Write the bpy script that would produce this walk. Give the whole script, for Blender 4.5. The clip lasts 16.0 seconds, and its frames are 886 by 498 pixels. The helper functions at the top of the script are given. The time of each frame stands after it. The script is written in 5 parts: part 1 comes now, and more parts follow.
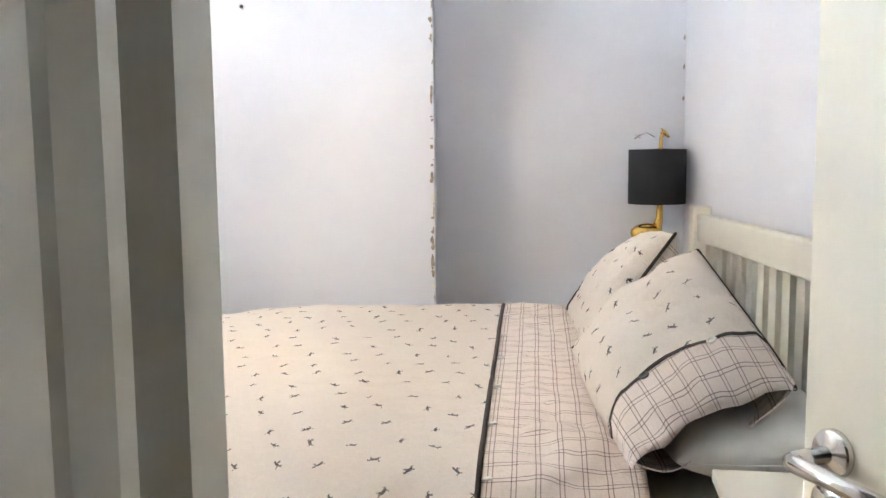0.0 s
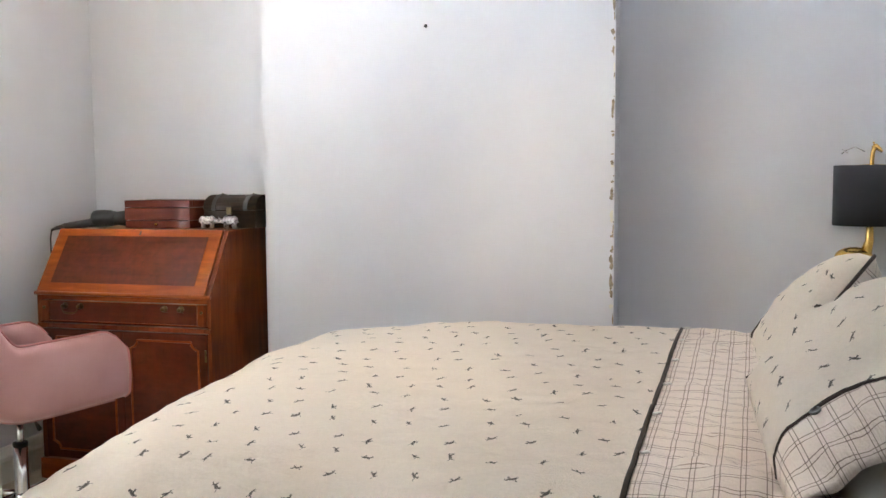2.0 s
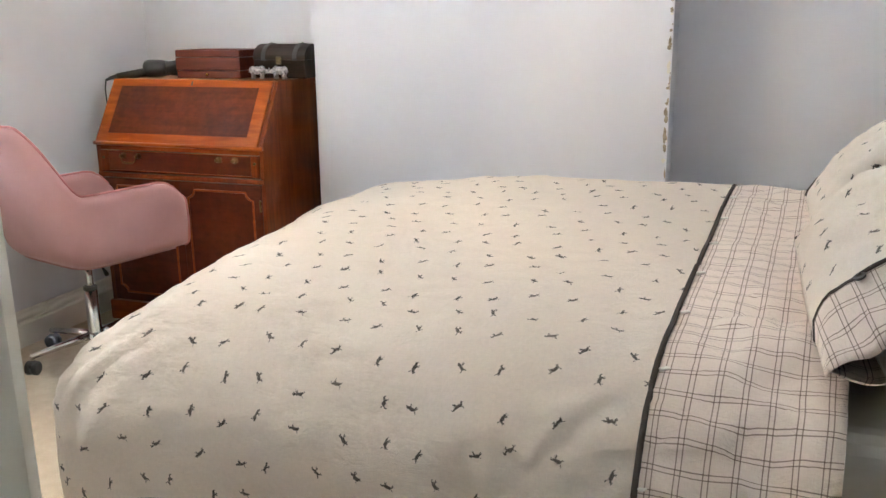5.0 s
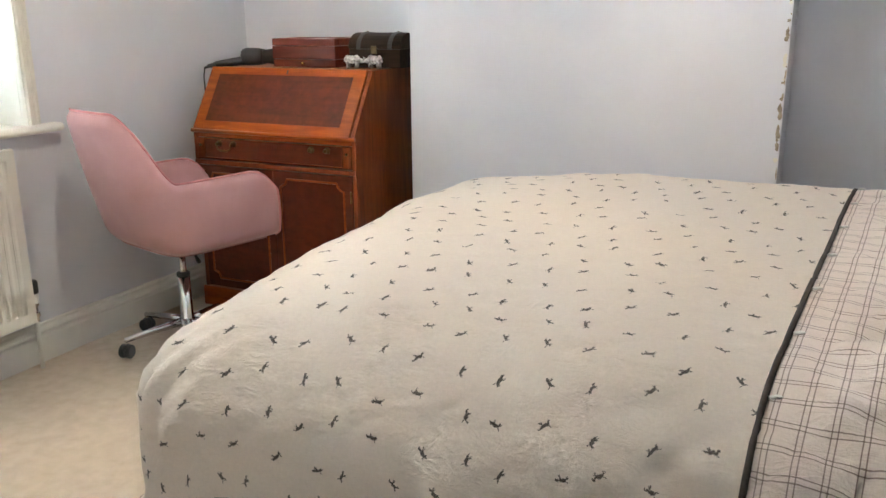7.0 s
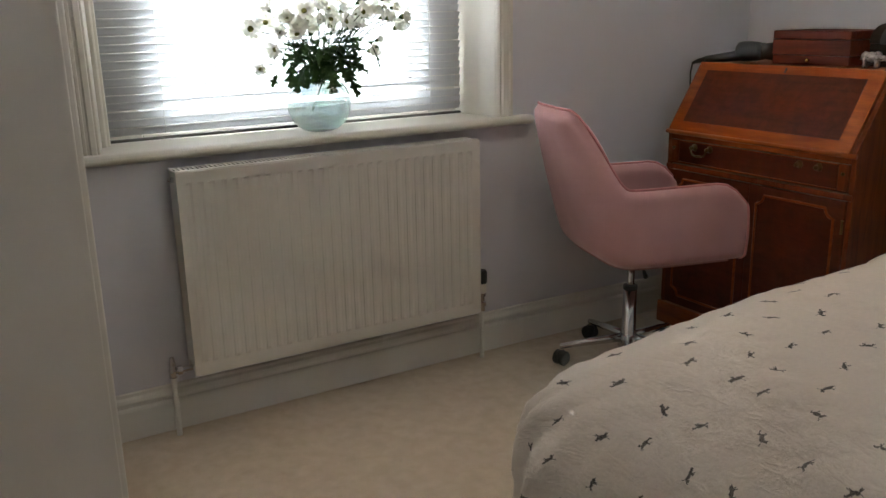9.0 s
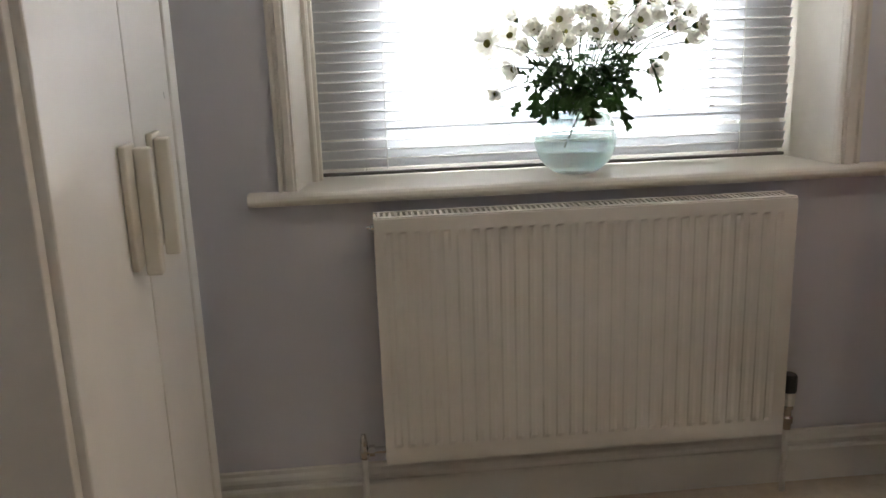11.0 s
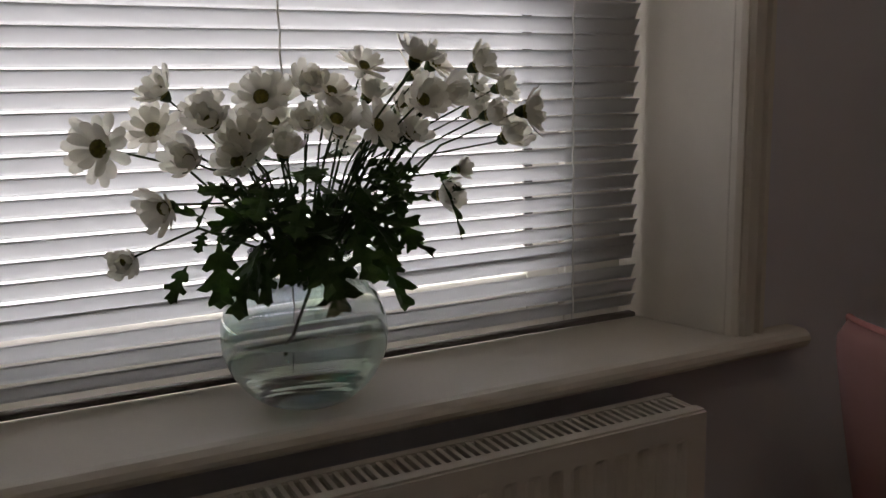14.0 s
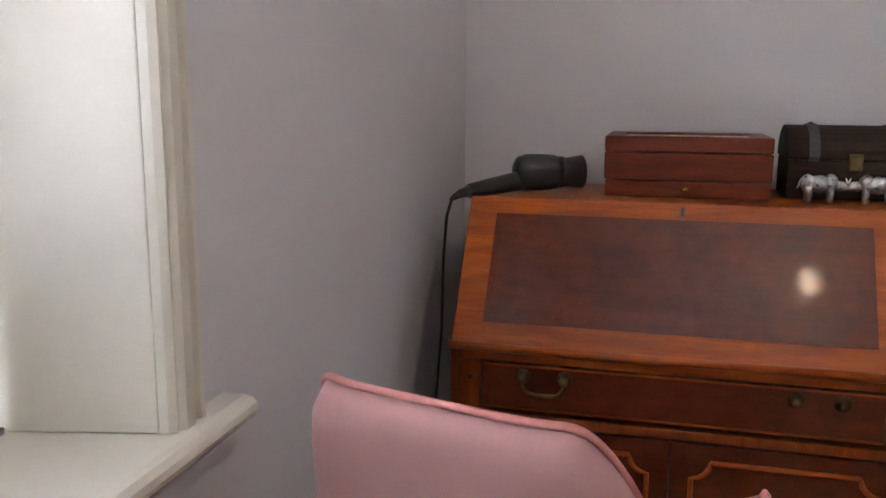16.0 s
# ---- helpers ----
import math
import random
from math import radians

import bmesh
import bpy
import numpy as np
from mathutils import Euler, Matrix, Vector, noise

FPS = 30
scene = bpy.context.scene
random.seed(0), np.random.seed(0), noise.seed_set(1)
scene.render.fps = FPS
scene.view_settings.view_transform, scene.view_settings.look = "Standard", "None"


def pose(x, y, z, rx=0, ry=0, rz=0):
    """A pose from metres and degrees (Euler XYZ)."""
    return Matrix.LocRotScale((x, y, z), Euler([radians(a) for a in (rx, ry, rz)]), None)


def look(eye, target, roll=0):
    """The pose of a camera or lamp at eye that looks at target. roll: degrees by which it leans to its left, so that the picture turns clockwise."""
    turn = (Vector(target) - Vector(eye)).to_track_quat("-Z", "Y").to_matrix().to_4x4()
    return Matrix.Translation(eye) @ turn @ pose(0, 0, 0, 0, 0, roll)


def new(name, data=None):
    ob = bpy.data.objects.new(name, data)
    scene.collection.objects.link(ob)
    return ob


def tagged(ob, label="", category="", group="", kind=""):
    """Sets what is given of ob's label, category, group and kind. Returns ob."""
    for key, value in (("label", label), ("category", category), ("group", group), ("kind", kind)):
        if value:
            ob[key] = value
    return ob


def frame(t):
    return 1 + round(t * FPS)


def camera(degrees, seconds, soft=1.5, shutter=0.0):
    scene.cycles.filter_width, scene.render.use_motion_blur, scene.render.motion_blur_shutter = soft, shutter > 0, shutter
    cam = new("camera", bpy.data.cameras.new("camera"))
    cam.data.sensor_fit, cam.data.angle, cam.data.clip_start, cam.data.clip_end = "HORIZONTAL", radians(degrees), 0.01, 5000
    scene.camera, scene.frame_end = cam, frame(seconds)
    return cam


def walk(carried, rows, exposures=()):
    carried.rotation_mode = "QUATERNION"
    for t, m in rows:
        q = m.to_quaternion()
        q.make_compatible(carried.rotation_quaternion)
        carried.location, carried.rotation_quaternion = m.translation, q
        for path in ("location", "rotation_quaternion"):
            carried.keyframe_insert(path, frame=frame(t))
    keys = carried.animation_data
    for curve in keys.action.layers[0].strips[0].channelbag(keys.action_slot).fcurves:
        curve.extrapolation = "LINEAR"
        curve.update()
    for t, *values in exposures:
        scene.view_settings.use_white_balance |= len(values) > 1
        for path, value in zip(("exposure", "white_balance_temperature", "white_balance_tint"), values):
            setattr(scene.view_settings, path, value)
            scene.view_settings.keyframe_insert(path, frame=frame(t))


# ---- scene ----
cam = camera(54.7, 16.0)
PATH = [
    (0, (2.431, -0.36, 1.19), (2.388, 1.628, 0.975), -0.6),
    (0.5, (2.475, -0.303, 1.191), (2.259, 1.674, 0.974), -0.4),
    (1, (2.515, -0.28, 1.167), (2.196, 1.682, 0.943), -0.5),
    (1.5, (2.53, -0.292, 1.161), (2.094, 1.647, 0.94), -0.5),
    (2, (2.538, -0.296, 1.163), (2.018, 1.629, 1.006), -0.4),
    (2.5, (2.522, -0.297, 1.171), (1.963, 1.622, 1.103), -0.4),
    (3, (2.529, -0.29, 1.194), (1.931, 1.602, 0.948), -0.5),
    (3.5, (2.537, -0.291, 1.192), (1.93, 1.567, 0.765), -0.5),
    (6, (2.563, -0.289, 1.191), (1.882, 1.517, 0.666), -0.4),
    (6.5, (2.561, -0.261, 1.191), (1.799, 1.511, 0.662), -0.6),
    (7, (2.53, -0.2, 1.197), (1.704, 1.541, 0.661), -0.5),
    (7.5, (2.505, -0.083, 1.183), (1.521, 1.574, 0.648), -0.9),
    (8, (2.5, -0.016, 1.183), (1.215, 1.424, 0.657), -1.0),
    (8.5, (2.5, 0.081, 1.182), (1.0, 1.297, 0.659), -1.1),
    (9, (2.423, 0.169, 1.178), (0.764, 1.151, 0.646), -1.2),
    (9.5, (2.32, 0.28, 1.163), (0.542, 1.041, 0.651), -1.4),
    (10, (2.214, 0.405, 1.17), (0.375, 1.002, 0.658), -1.4),
    (10.2, (2.173, 0.477, 1.171), (0.306, 0.983, 0.66), -1.6),
    (12.3, (1.529, 0.844, 1.18), (-0.416, 0.777, 0.719), -1.8),
    (12.5, (1.467, 0.852, 1.187), (-0.483, 0.826, 0.743), -1.8),
    (13, (1.28, 0.824, 1.185), (-0.672, 1.048, 0.812), -1.8),
    (13.5, (1.085, 0.84, 1.173), (-0.798, 1.42, 0.832), -1.5),
    (14, (0.905, 0.908, 1.185), (-0.856, 1.791, 0.84), -1.3),
    (14.5, (0.751, 0.961, 1.185), (-0.851, 2.108, 0.84), -1.1),
    (15, (0.628, 1.03, 1.187), (-0.662, 2.517, 0.832), -0.8),
    (15.5, (0.534, 1.093, 1.174), (-0.363, 2.843, 0.806), -0.0),
    (16, (0.481, 1.103, 1.175), (-0.012, 3.007, 0.813), 0.3),
]
EXPOSURES = [(0, 1.05, 5950, 7), (0.6, 0.66, 5950, 6), (1.4, 0.76, 5950, 6), (2.3, 0.68, 5950, 6), (3.5, 0.74, 5950, 6), (6.5, 0.90, 6000, 6), (7, 0.74, 6000, 5), (7.5, 0.4, 5950, 5), (8, -0.10, 6000, 5), (9, -0.70, 6350, 9), (9.6, -0.50, 6400, 10), (10.2, -0.38, 6450, 11),
             (12.3, -2.2, 6750, 16), (14.5, -3.0, 7150, 21), (15.5, -1.35, 6750, 19), (16, -0.3, 6150, 15)]
walk(cam, [(t, look(eye, target, roll)) for t, eye, target, roll in PATH], EXPOSURES)

# ---- world, sun and large lights ----
world = bpy.data.worlds.new("sky")
scene.world = world
world.use_nodes = True
sky = world.node_tree.nodes.new("ShaderNodeTexSky")
sky.sky_type, sky.sun_disc = "NISHITA", False
sky.sun_elevation, sky.sun_rotation = radians(40), radians(200)
background = world.node_tree.nodes["Background"]
background.inputs["Strength"].default_value = 0.12
world.node_tree.links.new(sky.outputs["Color"], background.inputs["Color"])

SUN = bpy.data.lights.new("sun", "SUN")
SUN.energy, SUN.angle, SUN.color = 1.0, radians(12), (1.0, 0.95, 0.88)
new("sun", SUN).matrix_world = look((-6, -3, 8), (0, 0, 0))

WINDOW_LIGHT = bpy.data.lights.new("window_daylight", "AREA")
WINDOW_LIGHT.shape, WINDOW_LIGHT.size, WINDOW_LIGHT.size_y = "RECTANGLE", 3.0, 1.9
BACKDROP, BULB_POWER, LAMP_X, LAMP_Y = 68.0, 200.0, 0.96, 1.66
WINDOW_LIGHT.energy, WINDOW_LIGHT.color = 2550, (0.93, 0.97, 1.0)
new("window_daylight", WINDOW_LIGHT).matrix_world = look((-1.6, 1.19, 1.46), (1.0, 1.22, 1.40))

# the turned heads of the ceiling light: one towards the bed's head, one towards the floor inside the door
for aim, watts, cone in (((2.70, 2.35, 0.70), 28.0, 62), ((1.60, 0.85, 0.2), 34.0, 84)):
    SPOT = bpy.data.lights.new("ceiling_spot", "SPOT")
    SPOT.energy, SPOT.color, SPOT.spot_size, SPOT.spot_blend, SPOT.shadow_soft_size = watts, (1.0, 0.76, 0.52), radians(cone), 0.6, 0.06
    new("ceiling_spot", SPOT).matrix_world = look(Vector((LAMP_X, LAMP_Y, 2.2)) + (Vector(aim) - Vector((LAMP_X, LAMP_Y, 2.2))).normalized() * 0.10, aim)

# ---- materials ----


def srgb(r, g, b):
    return tuple(((c / 255 + 0.055) / 1.055) ** 2.4 if c > 10 else c / 3294 for c in (r, g, b)) + (1.0,)


class Nodes:
    """A small builder for node materials."""

    def __init__(self, name):
        self.m = bpy.data.materials.new(name)
        self.m.use_nodes = True
        self.t = self.m.node_tree
        self.p = self.t.nodes["Principled BSDF"]

    def n(self, kind, **values):
        node = self.t.nodes.new(kind)
        for key, value in values.items():
            if key == "op":
                node.operation = value
            elif key == "blend":
                node.blend_type = value
        return node

    def put(self, socket, value):
        if isinstance(value, bpy.types.NodeSocket):
            self.t.links.new(value, socket)
        else:
            socket.default_value = value

    def math(self, op, a, b=0.0, c=0.0):
        node = self.n("ShaderNodeMath", op=op)
        for i, v in enumerate((a, b, c)):
            self.put(node.inputs[i], v)
        return node.outputs[0]

    def mix(self, f, a, b, blend="MIX"):
        node = self.t.nodes.new("ShaderNodeMix")
        node.data_type, node.blend_type = "RGBA", blend
        self.put(node.inputs[0], f)
        self.put(node.inputs[6], a)
        self.put(node.inputs[7], b)
        return node.outputs[2]

    def sep(self, v, i):
        node = self.n("ShaderNodeSeparateXYZ")
        self.put(node.inputs[0], v)
        return node.outputs[i]

    def coords(self, which="Object", scale=(1, 1, 1)):
        c = self.n("ShaderNodeTexCoord").outputs[which]
        node = self.n("ShaderNodeMapping")
        self.put(node.inputs["Vector"], c)
        self.put(node.inputs["Scale"], scale)
        return node.outputs[0]

    def noise(self, v, scale, detail=3.0, rough=0.55, distort=0.0):
        node = self.n("ShaderNodeTexNoise")
        self.put(node.inputs["Vector"], v)
        self.put(node.inputs["Scale"], scale)
        self.put(node.inputs["Detail"], detail)
        self.put(node.inputs["Roughness"], rough)
        self.put(node.inputs["Distortion"], distort)
        return node.outputs[0]

    def ramp(self, v, lo, hi, a=0.0, b=1.0):
        node = self.n("ShaderNodeMapRange")
        for i, x in enumerate((v, lo, hi, a, b)):
            self.put(node.inputs[i], x)
        return node.outputs[0]

    def bump(self, height, strength, distance):
        node = self.n("ShaderNodeBump")
        self.put(node.inputs["Height"], height)
        self.put(node.inputs["Strength"], strength)
        self.put(node.inputs["Distance"], distance)
        self.put(self.p.inputs["Normal"], node.outputs[0])

    def done(self, color, rough=0.5, metal=0.0, spec=0.5):
        self.put(self.p.inputs["Base Color"], color)
        self.put(self.p.inputs["Roughness"], rough)
        self.put(self.p.inputs["Metallic"], metal)
        self.put(self.p.inputs["Specular IOR Level"], spec)
        return self.m


def surface(name, color, rough=0.5, metal=0.0, vary=0.06, scale=6.0, grain=90.0, bump=0.15, depth=0.001, spec=0.5):
    """Paint, plastic or metal with blotches at one scale and fine grain at another."""
    k = Nodes(name)
    v = k.coords()
    big, fine = k.noise(v, scale, 4), k.noise(v, grain, 3)
    dark = tuple(c * (1 - 2.2 * vary) for c in color[:3]) + (1,)
    light = tuple(min(1, c * (1 + vary)) for c in color[:3]) + (1,)
    c = k.mix(k.ramp(big, 0.3, 0.7), dark, light)
    c = k.mix(k.ramp(fine, 0.35, 0.75, 0, vary), c, tuple(x * 0.75 for x in color[:3]) + (1,))
    k.bump(k.math("ADD", fine, k.math("MULTIPLY", big, 0.6)), bump, depth)
    return k.done(c, k.ramp(big, 0.2, 0.8, max(0.02, rough - 0.06), min(1, rough + 0.06)), metal, spec)


WALL = surface("lilac_grey_emulsion", (0.675, 0.668, 0.70), 0.85, vary=0.03, scale=1.6, grain=220, bump=0.25, depth=0.0008, spec=0.25)
# dark colour chosen so the hall throws little light on the door lining
HALL = surface("dimmed_hall_paint", (0.2, 0.18, 0.16), 0.85, vary=0.05, scale=2, grain=200, spec=0.2)
CEILING = surface("white_emulsion", (0.86, 0.86, 0.84), 0.9, vary=0.02, spec=0.2)
GLOSS = surface("white_gloss_paint", (0.74, 0.72, 0.66), 0.32, vary=0.03, scale=5, grain=60, bump=0.12, depth=0.0008)
WINDOW_PAINT = surface("aged_white_gloss", (0.72, 0.68, 0.60), 0.34, vary=0.04, scale=5, grain=60, bump=0.12, depth=0.0008)
CREAM = surface("cream_satin_paint", (0.72, 0.68, 0.58), 0.38, vary=0.03, scale=4, grain=70, bump=0.12, depth=0.0008)
RADIATOR_PAINT = surface("radiator_enamel", (0.66, 0.625, 0.56), 0.45, vary=0.012, scale=5, grain=80, bump=0.06, depth=0.0005)
CHROME = surface("chrome", (0.72, 0.72, 0.72), 0.12, 1.0, vary=0.04, bump=0.02, depth=0.0003)
BLACK = surface("black_plastic", (0.018, 0.018, 0.019), 0.42, vary=0.15, bump=0.1)
GOLD = surface("polished_brass", (0.72, 0.46, 0.12), 0.2, 1.0, vary=0.08, bump=0.05)
AGED_BRASS = surface("aged_brass", (0.12, 0.085, 0.04), 0.4, 1.0, vary=0.3, scale=40, bump=0.2)
BLIND = surface("blind_slat_enamel", (0.6, 0.6, 0.6), 0.35, vary=0.03, scale=8, bump=0.05, depth=0.0004)
BOTTOM_RAIL = surface("dark_blind_rail", (0.10, 0.092, 0.085), 0.5)
CORD = surface("white_cord", (0.75, 0.75, 0.72), 0.7)
# near-black: shade inside gaps put in as colour, and the chest's leather straps
DARK = surface("dark_gap_shade_and_leather", (0.03, 0.028, 0.026), 0.7)
SILVER = surface("tarnished_silver", (0.5, 0.5, 0.5), 0.3, 1.0, vary=0.35, scale=90, grain=300, bump=0.6, depth=0.003)
PLASTER = surface("bare_plaster", (0.36, 0.29, 0.21), 0.9, vary=0.25, scale=50, bump=0.6, depth=0.002)
SHADE = surface("black_fabric", (0.022, 0.022, 0.027), 0.75, vary=0.1, scale=20, grain=600, bump=0.3, depth=0.0006, spec=0.3)


def carpet_material():
    k = Nodes("beige_carpet")
    v = k.coords()
    big, mid, fine = k.noise(v, 2.0, 3), k.noise(v, 22, 4), k.noise(v, 420, 2)
    c = k.mix(k.ramp(mid, 0.3, 0.7), (0.61, 0.50, 0.375, 1), (0.73, 0.615, 0.485, 1))
    c = k.mix(k.ramp(fine, 0.35, 0.7), k.mix(0.35, c, (0.26, 0.21, 0.16, 1)), c)
    c = k.mix(k.ramp(big, 0.35, 0.7, 0, 0.25), c, (0.52, 0.44, 0.34, 1))
    k.bump(k.math("ADD", fine, k.math("MULTIPLY", mid, 0.7)), 0.7, 0.006)
    return k.done(c, 0.97, 0, 0.1)


CARPET = carpet_material()


def wood_material(name, a, b, along, rough, figure=0.0):
    """Polished veneer: grain stretched along an axis, with burr figure where asked."""
    k = Nodes(name)
    stretch = [14, 14, 14]
    stretch[along] = 1.4
    v = k.coords("Object", tuple(stretch))
    w = k.coords()
    grain, fine = k.noise(v, 3.0, 6, 0.6, 0.6), k.noise(v, 22, 3)
    burr = k.noise(w, 24, 6, 0.7, 0.3)
    f = k.math("ADD", k.math("MULTIPLY", grain, 1 - figure), k.math("MULTIPLY", burr, figure))
    c = k.mix(k.ramp(f, 0.33, 0.68), a, b)
    c = k.mix(k.ramp(fine, 0.5, 0.72, 0, 0.1 if figure else 0.3), c, tuple(x * 0.45 for x in a[:3]) + (1,))
    if figure:
        c = k.mix(k.ramp(k.noise(w, 16, 6, 0.7, 0.3), 0.5, 0.85, 0, 0.5), c, tuple(x * 0.45 for x in a[:3]) + (1,))
    k.put(k.p.inputs["Coat Weight"], 0.10 if figure else 0.05)
    k.put(k.p.inputs["Coat Roughness"], 0.07 if figure else 0.1)
    return k.done(c, rough, 0, 0.15)


YEW = wood_material("polished_yew", (0.085, 0.0155, 0.0028, 1), (0.175, 0.037, 0.0058, 1), 2, 0.34)
YEW_RAIL = wood_material("polished_yew_crossband", (0.165, 0.031, 0.0044, 1), (0.29, 0.065, 0.008, 1), 0, 0.3)
BURR = wood_material("burr_veneer", (0.045, 0.0080, 0.0034, 1), (0.10, 0.019, 0.0066, 1), 0, 0.28, 0.6)
BOX_WOOD = wood_material("mahogany_box", (0.075, 0.0135, 0.006, 1), (0.13, 0.026, 0.010, 1), 0, 0.36)
CHEST_WOOD = wood_material("dark_chest_wood", (0.010, 0.0055, 0.0035, 1), (0.028, 0.014, 0.008, 1), 0, 0.75)

def let_light_through(m, color, share):
    """Thin slats, petals and leaves pass some of the light that falls on their far side."""
    t = m.node_tree
    thin, mix = t.nodes.new("ShaderNodeBsdfTranslucent"), t.nodes.new("ShaderNodeMixShader")
    thin.inputs["Color"].default_value = color
    mix.inputs[0].default_value = share
    t.links.new(t.nodes["Principled BSDF"].outputs[0], mix.inputs[1])
    t.links.new(thin.outputs[0], mix.inputs[2])
    t.links.new(mix.outputs[0], t.nodes["Material Output"].inputs["Surface"])


let_light_through(BLIND, (0.78, 0.80, 0.82, 1), 0.28)

# ---- mesh helpers ----


def link(name, bm, material, smooth=False):
    bmesh.ops.recalc_face_normals(bm, faces=bm.faces)
    me = bpy.data.meshes.new(name)
    bm.to_mesh(me)
    bm.free()
    for poly in me.polygons:
        poly.use_smooth = smooth
    me.materials.append(material)
    return new(name, me)


def soften(ob, width=0.004, segments=2):
    mod = ob.modifiers.new("soft_edges", "BEVEL")
    mod.width, mod.segments, mod.limit_method, mod.angle_limit = width, segments, "ANGLE", radians(35)
    return ob


def part(name, bm, material, parent, label="", smooth=False, bevel=0.0):
    ob = link(name, bm, material, smooth)
    ob.parent = parent
    if bevel:
        soften(ob, bevel)
    return tagged(ob, label)


def empty(name, m, label, category, group="", kind=""):
    ob = new(name)
    ob.empty_display_size = 0.05
    ob.matrix_world = m
    return tagged(ob, label, category, group, kind)


def box(bm, x0, x1, y0, y1, z0, z1):
    vs = [bm.verts.new(p) for p in ((x0, y0, z0), (x1, y0, z0), (x1, y1, z0), (x0, y1, z0), (x0, y0, z1), (x1, y0, z1), (x1, y1, z1), (x0, y1, z1))]
    for f in ((0, 3, 2, 1), (4, 5, 6, 7), (0, 1, 5, 4), (1, 2, 6, 5), (2, 3, 7, 6), (3, 0, 4, 7)):
        bm.faces.new([vs[i] for i in f])
    return bm


def boxes(*sizes):
    bm = bmesh.new()
    for s in sizes:
        box(bm, *s)
    return bm


def prism(outline, a, b, axis):
    """An outline of 2D points drawn out from a to b along an axis ('x': points are y, z; 'y': x, z; 'z': x, y)."""
    bm = bmesh.new()

    def at(p, h):
        return {"x": (h, p[0], p[1]), "y": (p[0], h, p[1]), "z": (p[0], p[1], h)}[axis]

    lo, hi = [bm.verts.new(at(p, a)) for p in outline], [bm.verts.new(at(p, b)) for p in outline]
    bm.faces.new(lo)
    bm.faces.new(hi)
    for i in range(len(outline)):
        j = (i + 1) % len(outline)
        bm.faces.new((lo[i], lo[j], hi[j], hi[i]))
    return bm


def lathe(profile, segments=32, bm=None, m=None):
    """A turned shape round z from points (radius, z)."""
    bm = bm or bmesh.new()
    m = m or Matrix()
    rings = []
    for r, z in profile:
        if r < 1e-5:
            rings.append([bm.verts.new(m @ Vector((0, 0, z)))])
        else:
            rings.append([bm.verts.new(m @ Vector((r * math.cos(2 * math.pi * i / segments), r * math.sin(2 * math.pi * i / segments), z))) for i in range(segments)])
    for a, b in zip(rings, rings[1:]):
        for i in range(segments):
            j = (i + 1) % segments
            if len(a) == 1 and len(b) > 1:
                bm.faces.new((a[0], b[i], b[j]))
            elif len(b) == 1 and len(a) > 1:
                bm.faces.new((a[i], a[j], b[0]))
            elif len(a) > 1:
                bm.faces.new((a[i], a[j], b[j], b[i]))
    return bm


def tube(points, radius, segments=8, bm=None, closed=False):
    """A round rod along points; the radius may be a list."""
    bm = bm or bmesh.new()
    pts = [Vector(p) for p in points]
    n = len(pts)
    radii = radius if isinstance(radius, (list, tuple)) else [radius] * n
    rings, up = [], None
    for i, p in enumerate(pts):
        a = pts[(i - 1) % n] if closed else pts[max(0, i - 1)]
        b = pts[(i + 1) % n] if closed else pts[min(n - 1, i + 1)]
        d = (b - a).normalized()
        if up is None:
            up = d.orthogonal().normalized()
        up = (up - d * up.dot(d)).normalized()
        side = d.cross(up)
        rings.append([bm.verts.new(p + (up * math.cos(2 * math.pi * k / segments) + side * math.sin(2 * math.pi * k / segments)) * radii[i]) for k in range(segments)])
    for i in range(n if closed else n - 1):
        a, b = rings[i], rings[(i + 1) % n]
        for k in range(segments):
            j = (k + 1) % segments
            bm.faces.new((a[k], a[j], b[j], b[k]))
    if not closed:
        bm.faces.new(rings[0])
        bm.faces.new(list(reversed(rings[-1])))
    return bm


def structure(name, bm, material, label, category, bevel=0.0, smooth=False, m=None):
    ob = link(name, bm, material, smooth)
    if m is not None:
        ob.matrix_world = m
    if bevel:
        soften(ob, bevel)
    return tagged(ob, label, category, kind="structure")


# ---- the room ----
CEIL, NEAR, FAR, BREAST, EAST = 2.45, -0.10, 3.01, 2.766, 3.30
WM = pose(0.0, 0, 0)
BEND = 1.93  # past the window the wall runs slightly out of square

structure("floor", boxes((-0.4, 4.2, -2.2, 3.4, -0.12, 0.0)), CARPET, "beige cut-pile carpet", "carpet")
structure("ceiling", boxes((-0.4, 4.2, -2.2, 3.4, CEIL, CEIL + 0.12)), CEILING, "plain white painted ceiling", "ceiling")
W0, W1, SILL, HEAD = 0.539, 1.831, 0.80, 2.12
structure("wall_west_alcove", prism([(-0.34, BEND), (0.0, BEND), (0.038, FAR), (-0.34, FAR)], 0, CEIL, "z"), WALL, "lilac-grey painted plaster wall beside the bureau", "wall")
structure("wall_west", boxes((-0.34, 0, -2.2, W0, 0, CEIL), (-0.34, 0, W1, BEND, 0, CEIL), (-0.34, 0, W0, W1, 0, SILL), (-0.34, 0, W0, W1, HEAD, CEIL)), WALL,
          "lilac-grey painted plaster wall with a window opening", "wall", m=WM)
structure("wall_north", boxes((-0.1, 3.5, FAR, FAR + 0.2, 0, CEIL)), WALL, "lilac-grey painted plaster alcove wall", "wall")
breast = structure("chimney_breast", boxes((0.992, 2.335, BREAST, FAR, 0, CEIL)), WALL, "pale painted chimney breast with a chipped corner", "wall")
